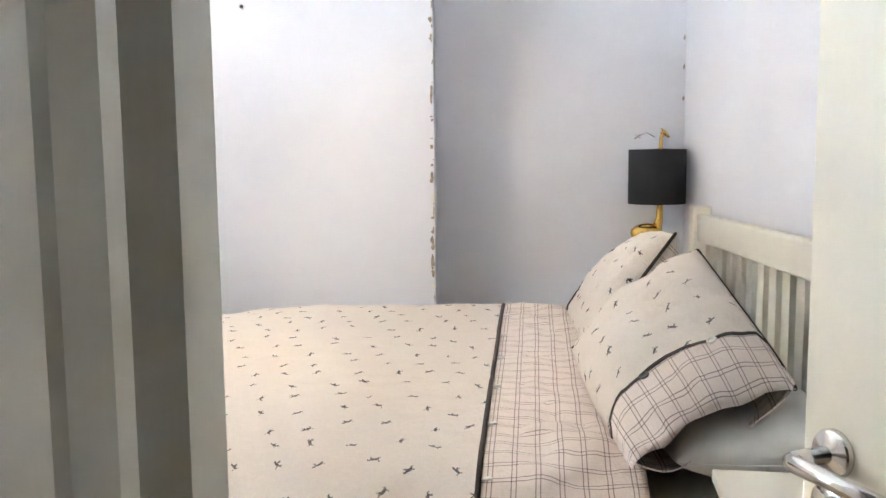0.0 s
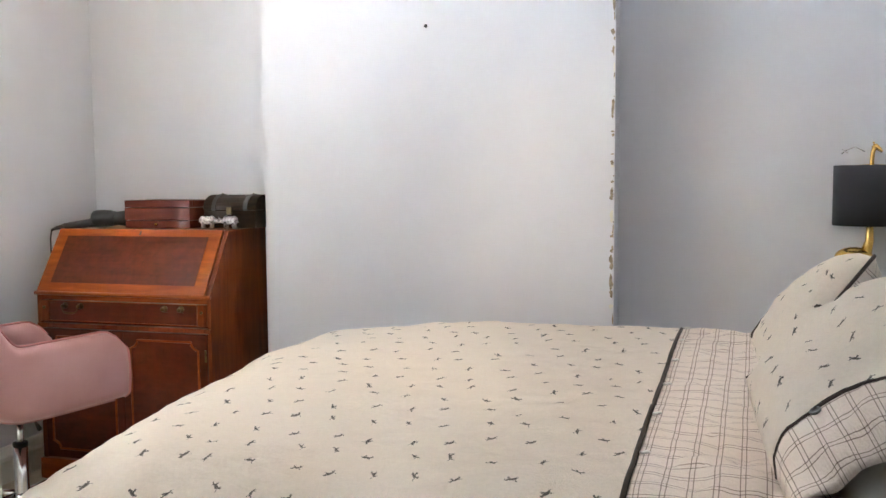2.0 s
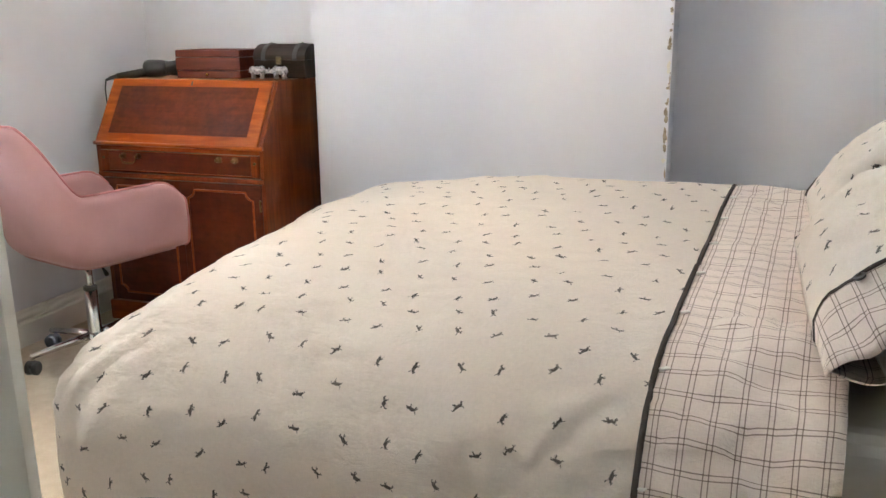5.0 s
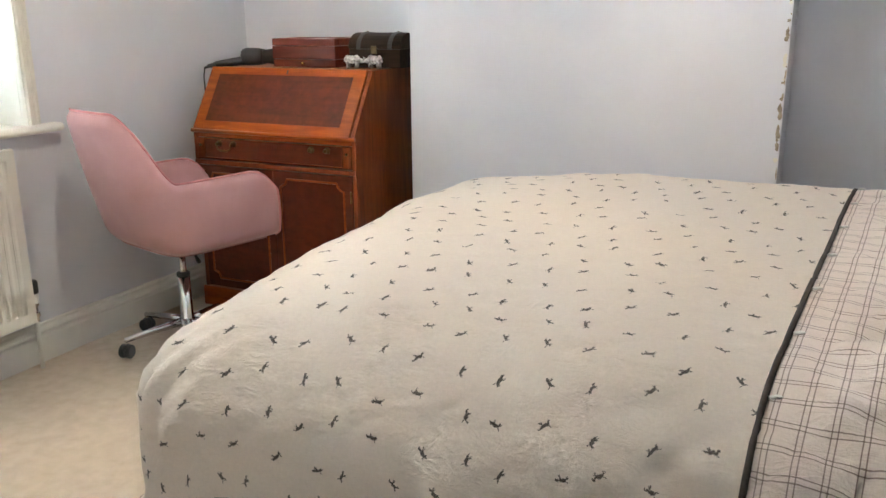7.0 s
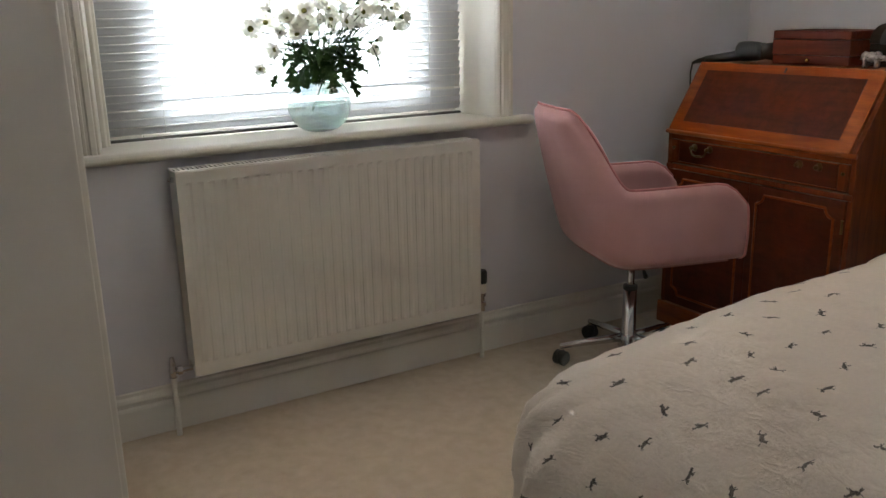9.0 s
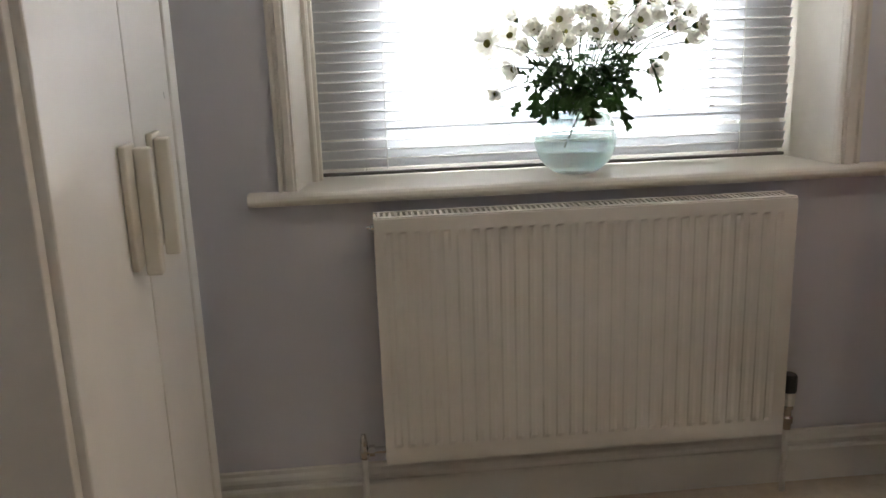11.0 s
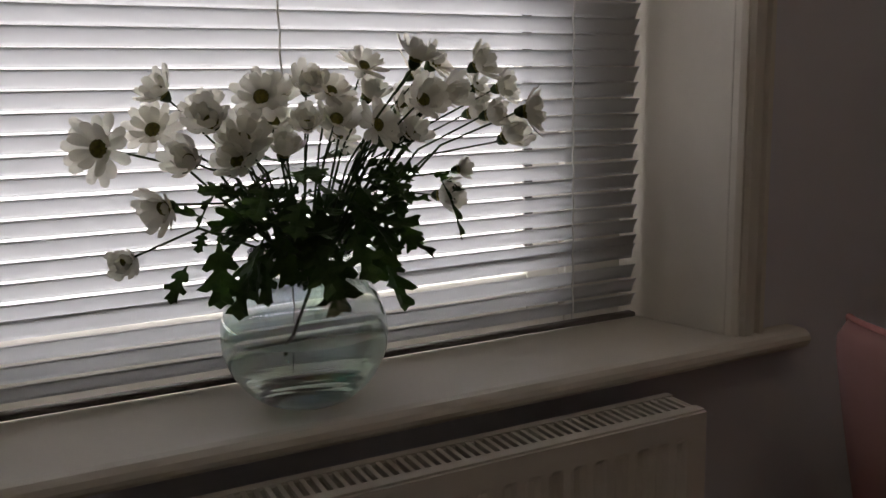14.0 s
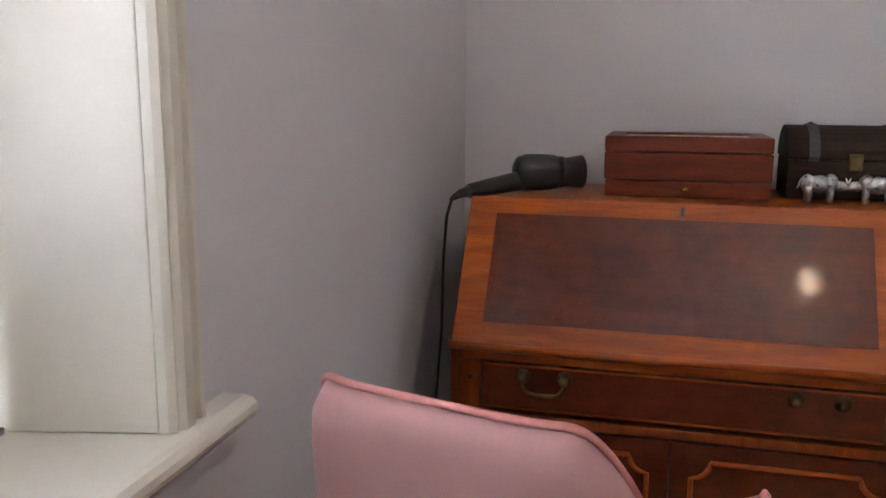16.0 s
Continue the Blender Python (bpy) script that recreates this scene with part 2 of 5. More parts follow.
structure("wall_east", boxes((EAST, EAST + 0.2, -2.2, FAR, 0, CEIL)), WALL, "lilac-grey painted plaster wall behind the bed", "wall")
D0, D1, DTOP = 2.355, 3.075, 2.03
structure("wall_south", boxes((-0.06, D0 - 0.03, -0.23, NEAR, 0, CEIL), (D1 + 0.03, EAST, -0.23, NEAR, 0, CEIL), (D0 - 0.03, D1 + 0.03, -0.23, NEAR, DTOP + 0.03, CEIL)), WALL,
          "lilac-grey painted wall with the doorway", "wall")
# out of view; added dark walls that hold light back from the jamb
structure("hall_wall", boxes((1.3, EAST, -1.7, -1.5, 0, CEIL), (1.2, 1.3, -1.7, -0.23, 0, CEIL)), HALL, "unseen hall walls, darkened to dim the door frame", "wall")

# ---- skirting boards, window and door trim ----


def skirting(name, length, m):
    """A moulded skirting board along local y, its face towards local +x."""
    outline = [(0, 0), (0.020, 0), (0.020, 0.088), (0.017, 0.094), (0.011, 0.097), (0.011, 0.104), (0.016, 0.108), (0.017, 0.114), (0.014, 0.122), (0.007, 0.128), (0.006, 0.137), (0, 0.14)]
    return structure(name, prism(outline, 0, length, "y"), GLOSS, "white gloss moulded skirting board", "skirting", m=m)


skirting("baseboard_west", BEND + 0.15, WM @ pose(0.001, -0.15, 0))
skirting("baseboard_west_alcove", FAR - BEND, pose(0.001, BEND, 0, 0, 0, -2.0))
skirting("baseboard_north_alcove", 0.93, pose(0.05, FAR - 0.001, 0, 0, 0, -90))
skirting("baseboard_breast", 1.33, pose(0.993, BREAST - 0.001, 0, 0, 0, -90))
skirting("baseboard_alcove_east", 0.94, pose(2.345, FAR - 0.001, 0, 0, 0, -90))
skirting("baseboard_east", 3.1, pose(EAST - 0.001, FAR - 0.02, 0, 0, 0, 180))

# window board with a rounded nose
nose = [(-0.19, 0.803), (0.028, 0.803), (0.037, 0.806), (0.043, 0.812), (0.045, 0.818), (0.043, 0.825), (0.037, 0.831), (0.028, 0.833), (-0.19, 0.833)]
window_board = structure("window_sill", prism(nose, 0.432, 1.953, "y"), WINDOW_PAINT, "white gloss window board with a rounded nose", "window sill", 0.002, m=WM)
for name, inner, outer, wide, deep in (("window_trim_south", 0.549, 0.586, 0.500, 1), ("window_trim_north", 1.821, 1.776, 1.883, -1)):
    lining = prism([(0.0, inner), (-0.19, outer), (-0.19, outer - 0.03 * deep), (0.0, inner - 0.02 * deep)], 0.8335, HEAD, "z")
    structure(name + "_lining", lining, WINDOW_PAINT, "white gloss splayed window reveal", "window trim", 0.002, m=WM)
    s = (inner - wide) / 6
    mould = [(0.001, wide), (0.012, wide), (0.020, wide + 0.4 * s), (0.020, wide + 1.2 * s), (0.013, wide + 1.5 * s), (0.013, wide + 2.3 * s), (0.022, wide + 2.7 * s),
             (0.022, wide + 4.2 * s), (0.015, wide + 4.6 * s), (0.017, wide + 5.2 * s), (0.010, wide + 5.75 * s), (0.001, inner)]
    structure(name, prism(mould, 0.8335, HEAD + 0.04, "z"), WINDOW_PAINT, "white gloss moulded window architrave", "window trim", m=WM)
bead = [(-0.134, 0.571), (-0.134, 0.594), (-0.127, 0.597), (-0.121, 0.594), (-0.119, 0.587), (-0.112, 0.585), (-0.108, 0.580), (-0.108, 0.571)]
structure("window_trim_bead", prism(bead, 0.8335, HEAD - 0.02, "z"), WINDOW_PAINT, "white gloss staff bead beside the blind", "window trim", m=WM)
structure("window_trim_head", boxes((0.001, 0.02, 0.53, 1.85, HEAD - 0.005, HEAD + 0.04), (-0.19, 0.0, 0.585, 1.777, HEAD - 0.02, HEAD + 0.02)), WINDOW_PAINT, "white gloss window head lining", "window trim", 0.002, m=WM)

GLASS = Nodes("window_glass")
GLASS.put(GLASS.p.inputs["Transmission Weight"], 1.0)
GLASS.put(GLASS.p.inputs["IOR"], 1.05)
GLASS = GLASS.done((0.97, 0.98, 0.98, 1), 0.0)

window = empty("window_1", WM, "white painted timber sash window behind a blind", "window", kind="structure")
part("window_frame", boxes((-0.26, -0.192, 0.56, 0.70, 0.80, HEAD), (-0.26, -0.192, 1.67, 1.83, 0.80, HEAD), (-0.26, -0.192, 0.70, 1.67, 0.80, 0.85), (-0.26, -0.192, 0.70, 1.67, HEAD - 0.06, HEAD)), GLOSS, window, bevel=0.004)
part("sash", boxes((-0.245, -0.205, 0.70, 0.765, 0.85, HEAD - 0.06), (-0.245, -0.205, 1.61, 1.67, 0.85, HEAD - 0.06), (-0.245, -0.205, 0.765, 1.61, 0.85, 0.915), (-0.245, -0.205, 0.765, 1.61, 1.46, 1.5)), GLOSS, window, bevel=0.004)
for z0, z1 in ((0.915, 1.46), (1.5, HEAD - 0.06)):
    pane = part("pane", boxes((-0.228, -0.224, 0.765, 1.61, z0, z1)), GLASS, window)
    pane.visible_shadow = False

# the hazy white sky seen through the window
k = Nodes("bright_overcast")
k.p.inputs["Base Color"].default_value = (0, 0, 0, 1)
k.put(k.p.inputs["Emission Color"], k.mix(k.ramp(k.noise(k.coords(), 0.9, 3), 0.3, 0.7), (0.9, 0.96, 1, 1), (1, 1, 1, 1)))
k.p.inputs["Emission Strength"].default_value = BACKDROP
structure("backdrop", boxes((-3.02, -3.0, -4.0, 6.4, -3.0, 5.0)), k.m, "bright overcast sky outside the window", "sky")

# ---- venetian blind ----
blind = empty("venetian_blind", WM, "white aluminium venetian blind, lowered with tilted slats", "blind")
B0, B1, BX, TILT = 0.592, 1.770, -0.145, -59


def slat_mesh():
    bm = bmesh.new()
    rows = []
    for i in range(6):
        u = -1 + 2 * i / 5
        x, z = u * 0.0125, 0.0016 * (1 - u * u)
        a = radians(TILT)
        rows.append((x * math.cos(a) + z * math.sin(a), -x * math.sin(a) + z * math.cos(a)))
    lo = [bm.verts.new((x, B0, z)) for x, z in rows]
    hi = [bm.verts.new((x, B1, z)) for x, z in rows]
    lo2 = [bm.verts.new((x - 0.0003, B0, z + 0.0005)) for x, z in rows]
    hi2 = [bm.verts.new((x - 0.0003, B1, z + 0.0005)) for x, z in rows]
    for i in range(5):
        bm.faces.new((lo[i], lo[i + 1], hi[i + 1], hi[i]))
        bm.faces.new((lo2[i], lo2[i + 1], hi2[i + 1], hi2[i]))
    for i in (0, 5):
        bm.faces.new((lo[i], hi[i], hi2[i], lo2[i]))
    return bm


SLAT_Z, SLAT_STEP = 0.866, 0.0233
first = part("slat", slat_mesh(), BLIND, blind, smooth=True)
first.location = (BX, 0, SLAT_Z)
for i in range(1, 52):
    ob = new("slat", first.data)
    ob.parent = blind
    ob.location = (BX + random.uniform(-0.0003, 0.0003), random.uniform(-0.002, 0.002), SLAT_Z + SLAT_STEP * i)
    bend = random.uniform(-0.4, 0.4) + (-12 if i == 3 else -5 if i < 8 else 0)
    ob.rotation_euler = (radians(random.uniform(-0.03, 0.03) + (0.25 if i == 3 else 0)), radians(bend), 0)
part("bottom_rail", boxes((BX - 0.009, BX + 0.007, B0, B1, 0.8385, 0.8465)), BOTTOM_RAIL, blind, "dark bottom rail", bevel=0.002)
part("head_rail", boxes((BX - 0.015, BX + 0.015, B0, B1, 2.075, 2.1)), BLIND, blind, bevel=0.002)
for y in (0.755, 1.215, 1.648):
    pts = []
    for i in range(51):
        z = 0.852 + 0.0245 * i
        pts.append((BX + 0.0078 + (0.0012 if i % 2 else -0.0006), y + (0.0006 if i % 2 else -0.0005), z))
    part("ladder_cord", tube(pts, 0.0014, 5), CORD, blind)
    part("ladder_cord", tube([(BX - 0.0125, y, 0.852), (BX - 0.0125, y, 2.08)], 0.0010, 5), CORD, blind)
for i in range(4, 50):
    z = SLAT_Z + SLAT_STEP * i - 0.0118
    part("cord_clip", boxes((BX - 0.008, BX - 0.003, 1.570, 1.584, z - 0.0014, z + 0.0014)), BOTTOM_RAIL, blind)

# ---- radiator ----
radiator = empty("radiator", WM, "white enamelled double-panel radiator under the window", "radiator")
R0, R1, RZ0, RZ1, RX0, RX1 = 0.71, 1.683, 0.19, 0.778, 0.036, 0.112


def rib_panel(x_face, sign):
    """A pressed steel panel: upright channels that stop short of flat top and bottom edges."""
    bm = bmesh.new()
    ribs = 29
    ys = []
    pitch = (R1 - R0 - 0.04) / ribs
    for i in range(ribs):
        a = R0 + 0.02 + i * pitch
        ys += [(a, 0.0), (a + 0.20 * pitch, 1.0), (a + 0.46 * pitch, 1.0), (a + 0.66 * pitch, 0.0)]
    ys = [(R0, 0.0)] + ys + [(R1, 0.0)]
    zs = [(RZ0, 0.0), (RZ0 + 0.036, 0.0), (RZ0 + 0.043, 1.0), (RZ1 - 0.036, 1.0), (RZ1 - 0.030, 0.0), (RZ1, 0.0)]
    grid = [[bm.verts.new((x_face - sign * 0.0036 * g * h, y, z)) for y, g in ys] for z, h in zs]
    for a, b in zip(grid, grid[1:]):
        for i in range(len(ys) - 1):
            bm.faces.new((a[i], a[i + 1], b[i + 1], b[i]))
    back = [[bm.verts.new((x_face - sign * 0.014, y, z)) for y in (R0, R1)] for z in (RZ0, RZ1)]
    bm.faces.new((back[0][0], back[0][1], back[1][1], back[1][0]))
    bm.faces.new([v for v in grid[0]] + [back[0][1], back[0][0]])
    bm.faces.new([v for v in grid[-1]] + [back[1][1], back[1][0]])
    bm.faces.new([r[0] for r in grid] + [back[1][0], back[0][0]])
    bm.faces.new([r[-1] for r in grid] + [back[1][1], back[0][1]])
    return bm


part("front_panel", rib_panel(RX1, 1), RADIATOR_PAINT, radiator)
part("back_panel", rib_panel(RX0, -1), RADIATOR_PAINT, radiator)
for y in (R0, R1 - 0.006):
    part("side_cover", boxes((RX0 + 0.002, RX1 - 0.002, y, y + 0.006, RZ0 + 0.03, RZ1 + 0.001)), RADIATOR_PAINT, radiator, bevel=0.002)
bars = [(RX0, RX0 + 0.012, R0, R1, RZ1 - 0.006, RZ1 + 0.003), (RX1 - 0.020, RX1 - 0.004, R0, R1, RZ1 - 0.006, RZ1 + 0.003)]
for i in range(75):
    y = R0 + 0.012 + i * (R1 - R0 - 0.024) / 74
    bars.append((RX0 + 0.012, RX1 - 0.020, y - 0.0028, y + 0.0028, RZ1 - 0.004, RZ1 + 0.002))
part("top_grille", boxes(*bars), RADIATOR_PAINT, radiator, "white slotted top grille")
# one block for all fins, its dark colour gives the shade between panels
part("shaded_convector_fins", boxes((RX0 + 0.015, RX1 - 0.022, R0 + 0.02, R1 - 0.02, RZ0 + 0.05, RZ1 - 0.05)), DARK, radiator)
part("bleed_valve", lathe([(0, 0), (0.008, 0), (0.008, 0.006), (0.005, 0.008), (0.005, 0.016), (0, 0.017)], 8, None, pose(RX1 - 0.03, R0, RZ1 - 0.022, 90)), CHROME, radiator)
# lockshield end
vy = R0 - 0.052
part("lockshield_valve", lathe([(0, -0.012), (0.011, -0.012), (0.012, 0.012), (0.009, 0.016), (0.010, 0.03), (0.008, 0.036), (0.006, 0.05), (0, 0.052)], 12, None, pose(0.06, vy, 0.193)), CHROME, radiator, smooth=True)
part("tail_pipe", tube([(0.06, vy, 0.2), (0.06, R0 + 0.004, 0.2)], [0.009, 0.009], 10, lathe([(0, 0), (0.014, 0), (0.014, 0.014), (0, 0.014)], 6, None, pose(0.06, vy + 0.012, 0.2, -90))), CHROME, radiator)
part("feed_pipe", tube([(0.06, vy, -0.005), (0.06, vy, 0.185)], 0.0078, 10), GLOSS, radiator, "white painted feed pipe", smooth=True)
# thermostatic end
ty = R1 + 0.036
part("valve_body", lathe([(0, -0.016), (0.012, -0.016), (0.012, 0), (0.016, 0.002), (0.016, 0.016), (0.011, 0.02), (0.011, 0.036), (0.015, 0.038), (0.015, 0.05), (0, 0.05)], 10, None, pose(0.06, ty, 0.19)), CHROME, radiator)
part("tail_pipe", tube([(0.06, ty, 0.205), (0.06, R1 - 0.004, 0.205)], 0.009, 10), CHROME, radiator)
part("thermostat_collar", lathe([(0, 0.05), (0.017, 0.05), (0.018, 0.085), (0, 0.085)], 14, None, pose(0.06, ty, 0.19)), GLOSS, radiator, "white plastic thermostat collar")
part("thermostat_cap", lathe([(0, 0.085), (0.019, 0.085), (0.02, 0.09), (0.02, 0.125), (0.016, 0.131), (0, 0.132)], 14, None, pose(0.06, ty, 0.19)), BLACK, radiator, "dark thermostat cap")
part("return_pipe", tube([(0.06, ty, -0.005), (0.06, ty, 0.18)], 0.0078, 10), GLOSS, radiator, "white painted return pipe", smooth=True)

# ---- door and its frame ----
profile = [(2.31, -0.10), (2.355, -0.10), (2.359, -0.108), (2.359, -0.142), (2.337, -0.145), (2.336, -0.188), (2.352, -0.190), (2.363, -0.195), (2.369, -0.203), (2.3695, -0.213), (2.365, -0.222),
           (2.360, -0.227), (2.360, -0.233), (2.370, -0.238), (2.3715, -0.262), (2.29, -0.262), (2.29, -0.2305), (2.31, -0.2305)]
structure("door_frame_jamb", prism(profile, 0, DTOP, "z"), GLOSS, "white gloss door lining with a moulded edge", "door frame", smooth=False)
structure("door_frame_hinge_jamb", boxes((D1, D1 + 0.03, -0.23, NEAR, 0, DTOP), (D1 + 0.002, D1 + 0.08, -0.25, -0.231, 0, DTOP + 0.07)), GLOSS, "white gloss door lining on the hinge side", "door frame", 0.003)
structure("door_frame_head", boxes((D0 - 0.03, D1 + 0.03, -0.23, NEAR, DTOP, DTOP + 0.03)), GLOSS, "white gloss door head lining", "door frame", 0.003)

door = empty("door_1", pose(3.068, NEAR + 0.012, 0.012, 0, 0, 111.6), "cream painted flush door standing open into the room", "door", kind="structure")
part("leaf", boxes((0, 0.705, -0.036, 0.0, 0, 2.0)), CREAM, door, bevel=0.002)
handle = part("door_handle", lathe([(0, 0), (0.026, 0), (0.026, 0.006), (0.023, 0.010), (0.012, 0.011), (0.010, 0.014), (0, 0.014)], 28, None, pose(0.66, 0.0005, 0.862, -90)), CHROME, door, "chrome lever handle on a round rose", smooth=True)
part("lever", tube([(0.66, 0.008, 0.862), (0.66, 0.05, 0.862), (0.658, 0.060, 0.862), (0.648, 0.065, 0.862), (0.605, 0.066, 0.862), (0.54, 0.065, 0.861)], [0.0095, 0.0095, 0.0095, 0.0095, 0.0092, 0.0085], 14), CHROME, handle, smooth=True)
part("escutcheon", lathe([(0, 0), (0.026, 0), (0.026, 0.006), (0.022, 0.009), (0, 0.009)], 28, None, pose(0.66, 0.0005, 0.804, -90)), CHROME, door, "round chrome escutcheon", smooth=True)
part("keyhole", boxes((0.6575, 0.6625, 0.0085, 0.0105, 0.794, 0.808)), BLACK, door)

# ---- wardrobe ----
wardrobe = empty("wardrobe", pose(0.29, NEAR + 0.004, 0), "white painted two-door wardrobe with cream grip handles", "wardrobe")
WW, WD, WH = 0.755, 0.447, 1.98
part("side_panel", boxes((0, 0.02, 0, WD, 0, WH)), GLOSS, wardrobe, bevel=0.002)
part("side_panel", boxes((WW - 0.02, WW, 0, WD, 0, WH)), GLOSS, wardrobe, bevel=0.002)
part("top_panel", boxes((0.021, WW - 0.021, 0.0, WD - 0.004, WH - 0.022, WH - 0.001)), GLOSS, wardrobe)
part("back_panel", boxes((0.021, WW - 0.021, 0.0, 0.01, 0.06, WH - 0.023)), GLOSS, wardrobe)
part("stile", boxes((0.0205, 0.078, WD - 0.022, WD + 0.012, 0, WH)), GLOSS, wardrobe, bevel=0.003)
part("stile", boxes((WW - 0.078, WW - 0.0205, WD - 0.022, WD + 0.012, 0, WH)), GLOSS, wardrobe, bevel=0.003)
part("plinth", boxes((0.079, WW - 0.079, WD - 0.04, WD - 0.005, 0, 0.07)), GLOSS, wardrobe, bevel=0.002)
# added dark sheet: the shade seen through the gaps round the doors
part("carcass_shade_sheet", boxes((0.021, WW - 0.021, WD - 0.03, WD - 0.018, 0.07, WH - 0.024)), DARK, wardrobe)
for a, b, hx, sgn in ((0.082, 0.3545, 0.265, -1), (0.3585, WW - 0.082, 0.426, 1)):
    leaf = part("door", boxes((a, b, WD - 0.017, WD + 0.008, 0.075, WH - 0.026)), GLOSS, wardrobe, bevel=0.003)
    part("handle", boxes((hx - 0.028, hx + 0.028, WD + 0.0085, WD + 0.019, 0.855, 1.035), (hx + (-0.028 if sgn > 0 else 0.006), hx + (-0.006 if sgn > 0 else 0.028), WD + 0.0195, WD + 0.043, 0.84, 1.028)),
         CREAM, leaf, "cream wooden grip handle", bevel=0.003)

# ---- bureau ----
BX0, BX1, BF, BB, BT = 0.132, 0.892, 2.505, 2.96, 0.982
bureau = empty("bureau", pose(0, 0, 0), "polished yew writing bureau with a closed sloping flap", "bureau")
side = [(BF, 0.0), (BB, 0.0), (BB, BT), (2.661, BT), (BF + 0.012, 0.742), (BF, 0.735)]
part("side_panel", prism(side, BX0, BX0 + 0.018, "x"), YEW, bureau, bevel=0.002)
side_flush = [(BF, 0.0), (BB, 0.0), (BB, BT), (2.652, BT), (BF - 0.006, 0.748), (BF, 0.735)]
part("side_panel", prism(side_flush, BX1 - 0.016, BX1, "x"), YEW, bureau, bevel=0.002)
part("top", boxes((BX0 + 0.0185, BX1 - 0.0185, 2.661, BB, BT - 0.018, BT - 0.0005)), YEW_RAIL, bureau, bevel=0.002)
part("back_panel", boxes((BX0 + 0.0185, BX1 - 0.0185, BB - 0.012, BB - 0.002, 0.05, BT - 0.019)), BURR, bureau)
# the sloping flap, in its own plane: v runs up the slope
slope = math.atan2(0.982 - 0.746, 2.648 - 2.496)
FL = math.hypot(0.982 - 0.746, 2.648 - 2.496)
flap = part("writing_flap", boxes((BX0 + 0.003, BX1 - 0.023, 0.0, FL + 0.004, -0.018, 0.0)), YEW_RAIL, bureau, "crossbanded yew flap with a burr veneer field", bevel=0.003)
flap.matrix_local = Matrix.Translation((0, 2.496, 0.746)) @ pose(0, 0, 0, math.degrees(slope), 0, 0)
part("veneer_field", boxes((BX0 + 0.055, BX1 - 0.074, 0.042, FL - 0.03, -0.004, 0.0007)), BURR, flap)
part("lock_plate", boxes((0.511, 0.517, FL - 0.024, FL - 0.006, -0.002, 0.0012)), BLACK, flap)
part("bead", tube([(BX0 - 0.002, BF - 0.006, 0.742), (BX1 + 0.002, BF - 0.006, 0.742)], 0.008, 10), YEW_RAIL, bureau, smooth=True)
part("rail", boxes((BX0 + 0.0185, BX1 - 0.0185, BF + 0.002, BF + 0.02, 0.716, 0.733)), YEW_RAIL, bureau, bevel=0.001)
part("rail", boxes((BX0 + 0.0005, BX1 - 0.0005, BF - 0.006, BF + 0.02, 0.606, 0.624)), YEW, bureau, bevel=0.003)
for x in (BX0 + 0.019, BX1 - 0.054):
    part("loper", boxes((x, x + 0.035, BF - 0.004, BF + 0.05, 0.632, 0.714)), YEW, bureau, bevel=0.002)
    part("loper_knob", lathe([(0, 0), (0.005, 0), (0.006, 0.004), (0.004, 0.008), (0, 0.009)], 10, None, pose(x + 0.018, BF - 0.004, 0.685, 90)), AGED_BRASS, bureau)
drawer = part("drawer", boxes((BX0 + 0.058, BX1 - 0.058, BF - 0.002, BF + 0.3, 0.634, 0.713)), BURR, bureau, bevel=0.002)
part("cock_bead", boxes((BX0 + 0.058, BX1 - 0.058, BF - 0.0055, BF - 0.002, 0.7105, 0.7135), (BX0 + 0.058, BX1 - 0.058, BF - 0.0055, BF - 0.002, 0.6335, 0.6365)), YEW_RAIL, drawer)
for cx, bail in ((0.298, True), (0.735, False)):
    for dx in (-0.035, 0.035):
        part("handle_post", lathe([(0, 0), (0.013, 0), (0.013, 0.002), (0.008, 0.004), (0.006, 0.012), (0.008, 0.016), (0.006, 0.021), (0, 0.022)], 14, None, pose(cx + dx, BF - 0.002, 0.694, 90)), AGED_BRASS, drawer, smooth=True)
    if bail:
        pts = [(cx - 0.035, BF - 0.016, 0.694), (cx - 0.034, BF - 0.021, 0.682), (cx - 0.026, BF - 0.024, 0.672), (cx - 0.012, BF - 0.025, 0.669), (cx + 0.012, BF - 0.025, 0.669),
               (cx + 0.026, BF - 0.024, 0.672), (cx + 0.034, BF - 0.021, 0.682), (cx + 0.035, BF - 0.016, 0.694)]
        part("bail_handle", tube(pts, [0.0025, 0.0025, 0.003, 0.0045, 0.0045, 0.003, 0.0025, 0.0025], 8), AGED_BRASS, drawer, "swan-neck bail handle", smooth=True)


def notched(x0, x1, z0, z1, r, y):
    """A panel moulding with scooped corners."""
    pts = []
    for cx, cz, a in ((x0, z0, 0), (x1, z0, 90), (x1, z1, 180), (x0, z1, 270)):
        arc = []
        for i in range(6):
            t = radians(a + 90 - 18 * i)
            arc.append((cx + r * math.cos(t), y, cz + r * math.sin(t)))
        pts += arc
    return pts


for x0, x1 in ((BX0 + 0.02, 0.511), (0.513, BX1 - 0.02)):
    cup = part("door", boxes((x0, x1, BF - 0.001, BF + 0.018, 0.088, 0.6025)), BURR, bureau, bevel=0.002)
    part("panel_moulding", tube(notched(x0 + 0.035, x1 - 0.035, 0.125, 0.572, 0.03, BF - 0.003), 0.0045, 8, closed=True), YEW_RAIL, cup, smooth=True)
    part("hinge", lathe([(0, 0), (0.004, 0), (0.004, 0.045), (0, 0.045)], 8, None, pose(x1 - 0.004 if x1 > 0.6 else x0 + 0.004, BF - 0.003, 0.50)), AGED_BRASS, cup)
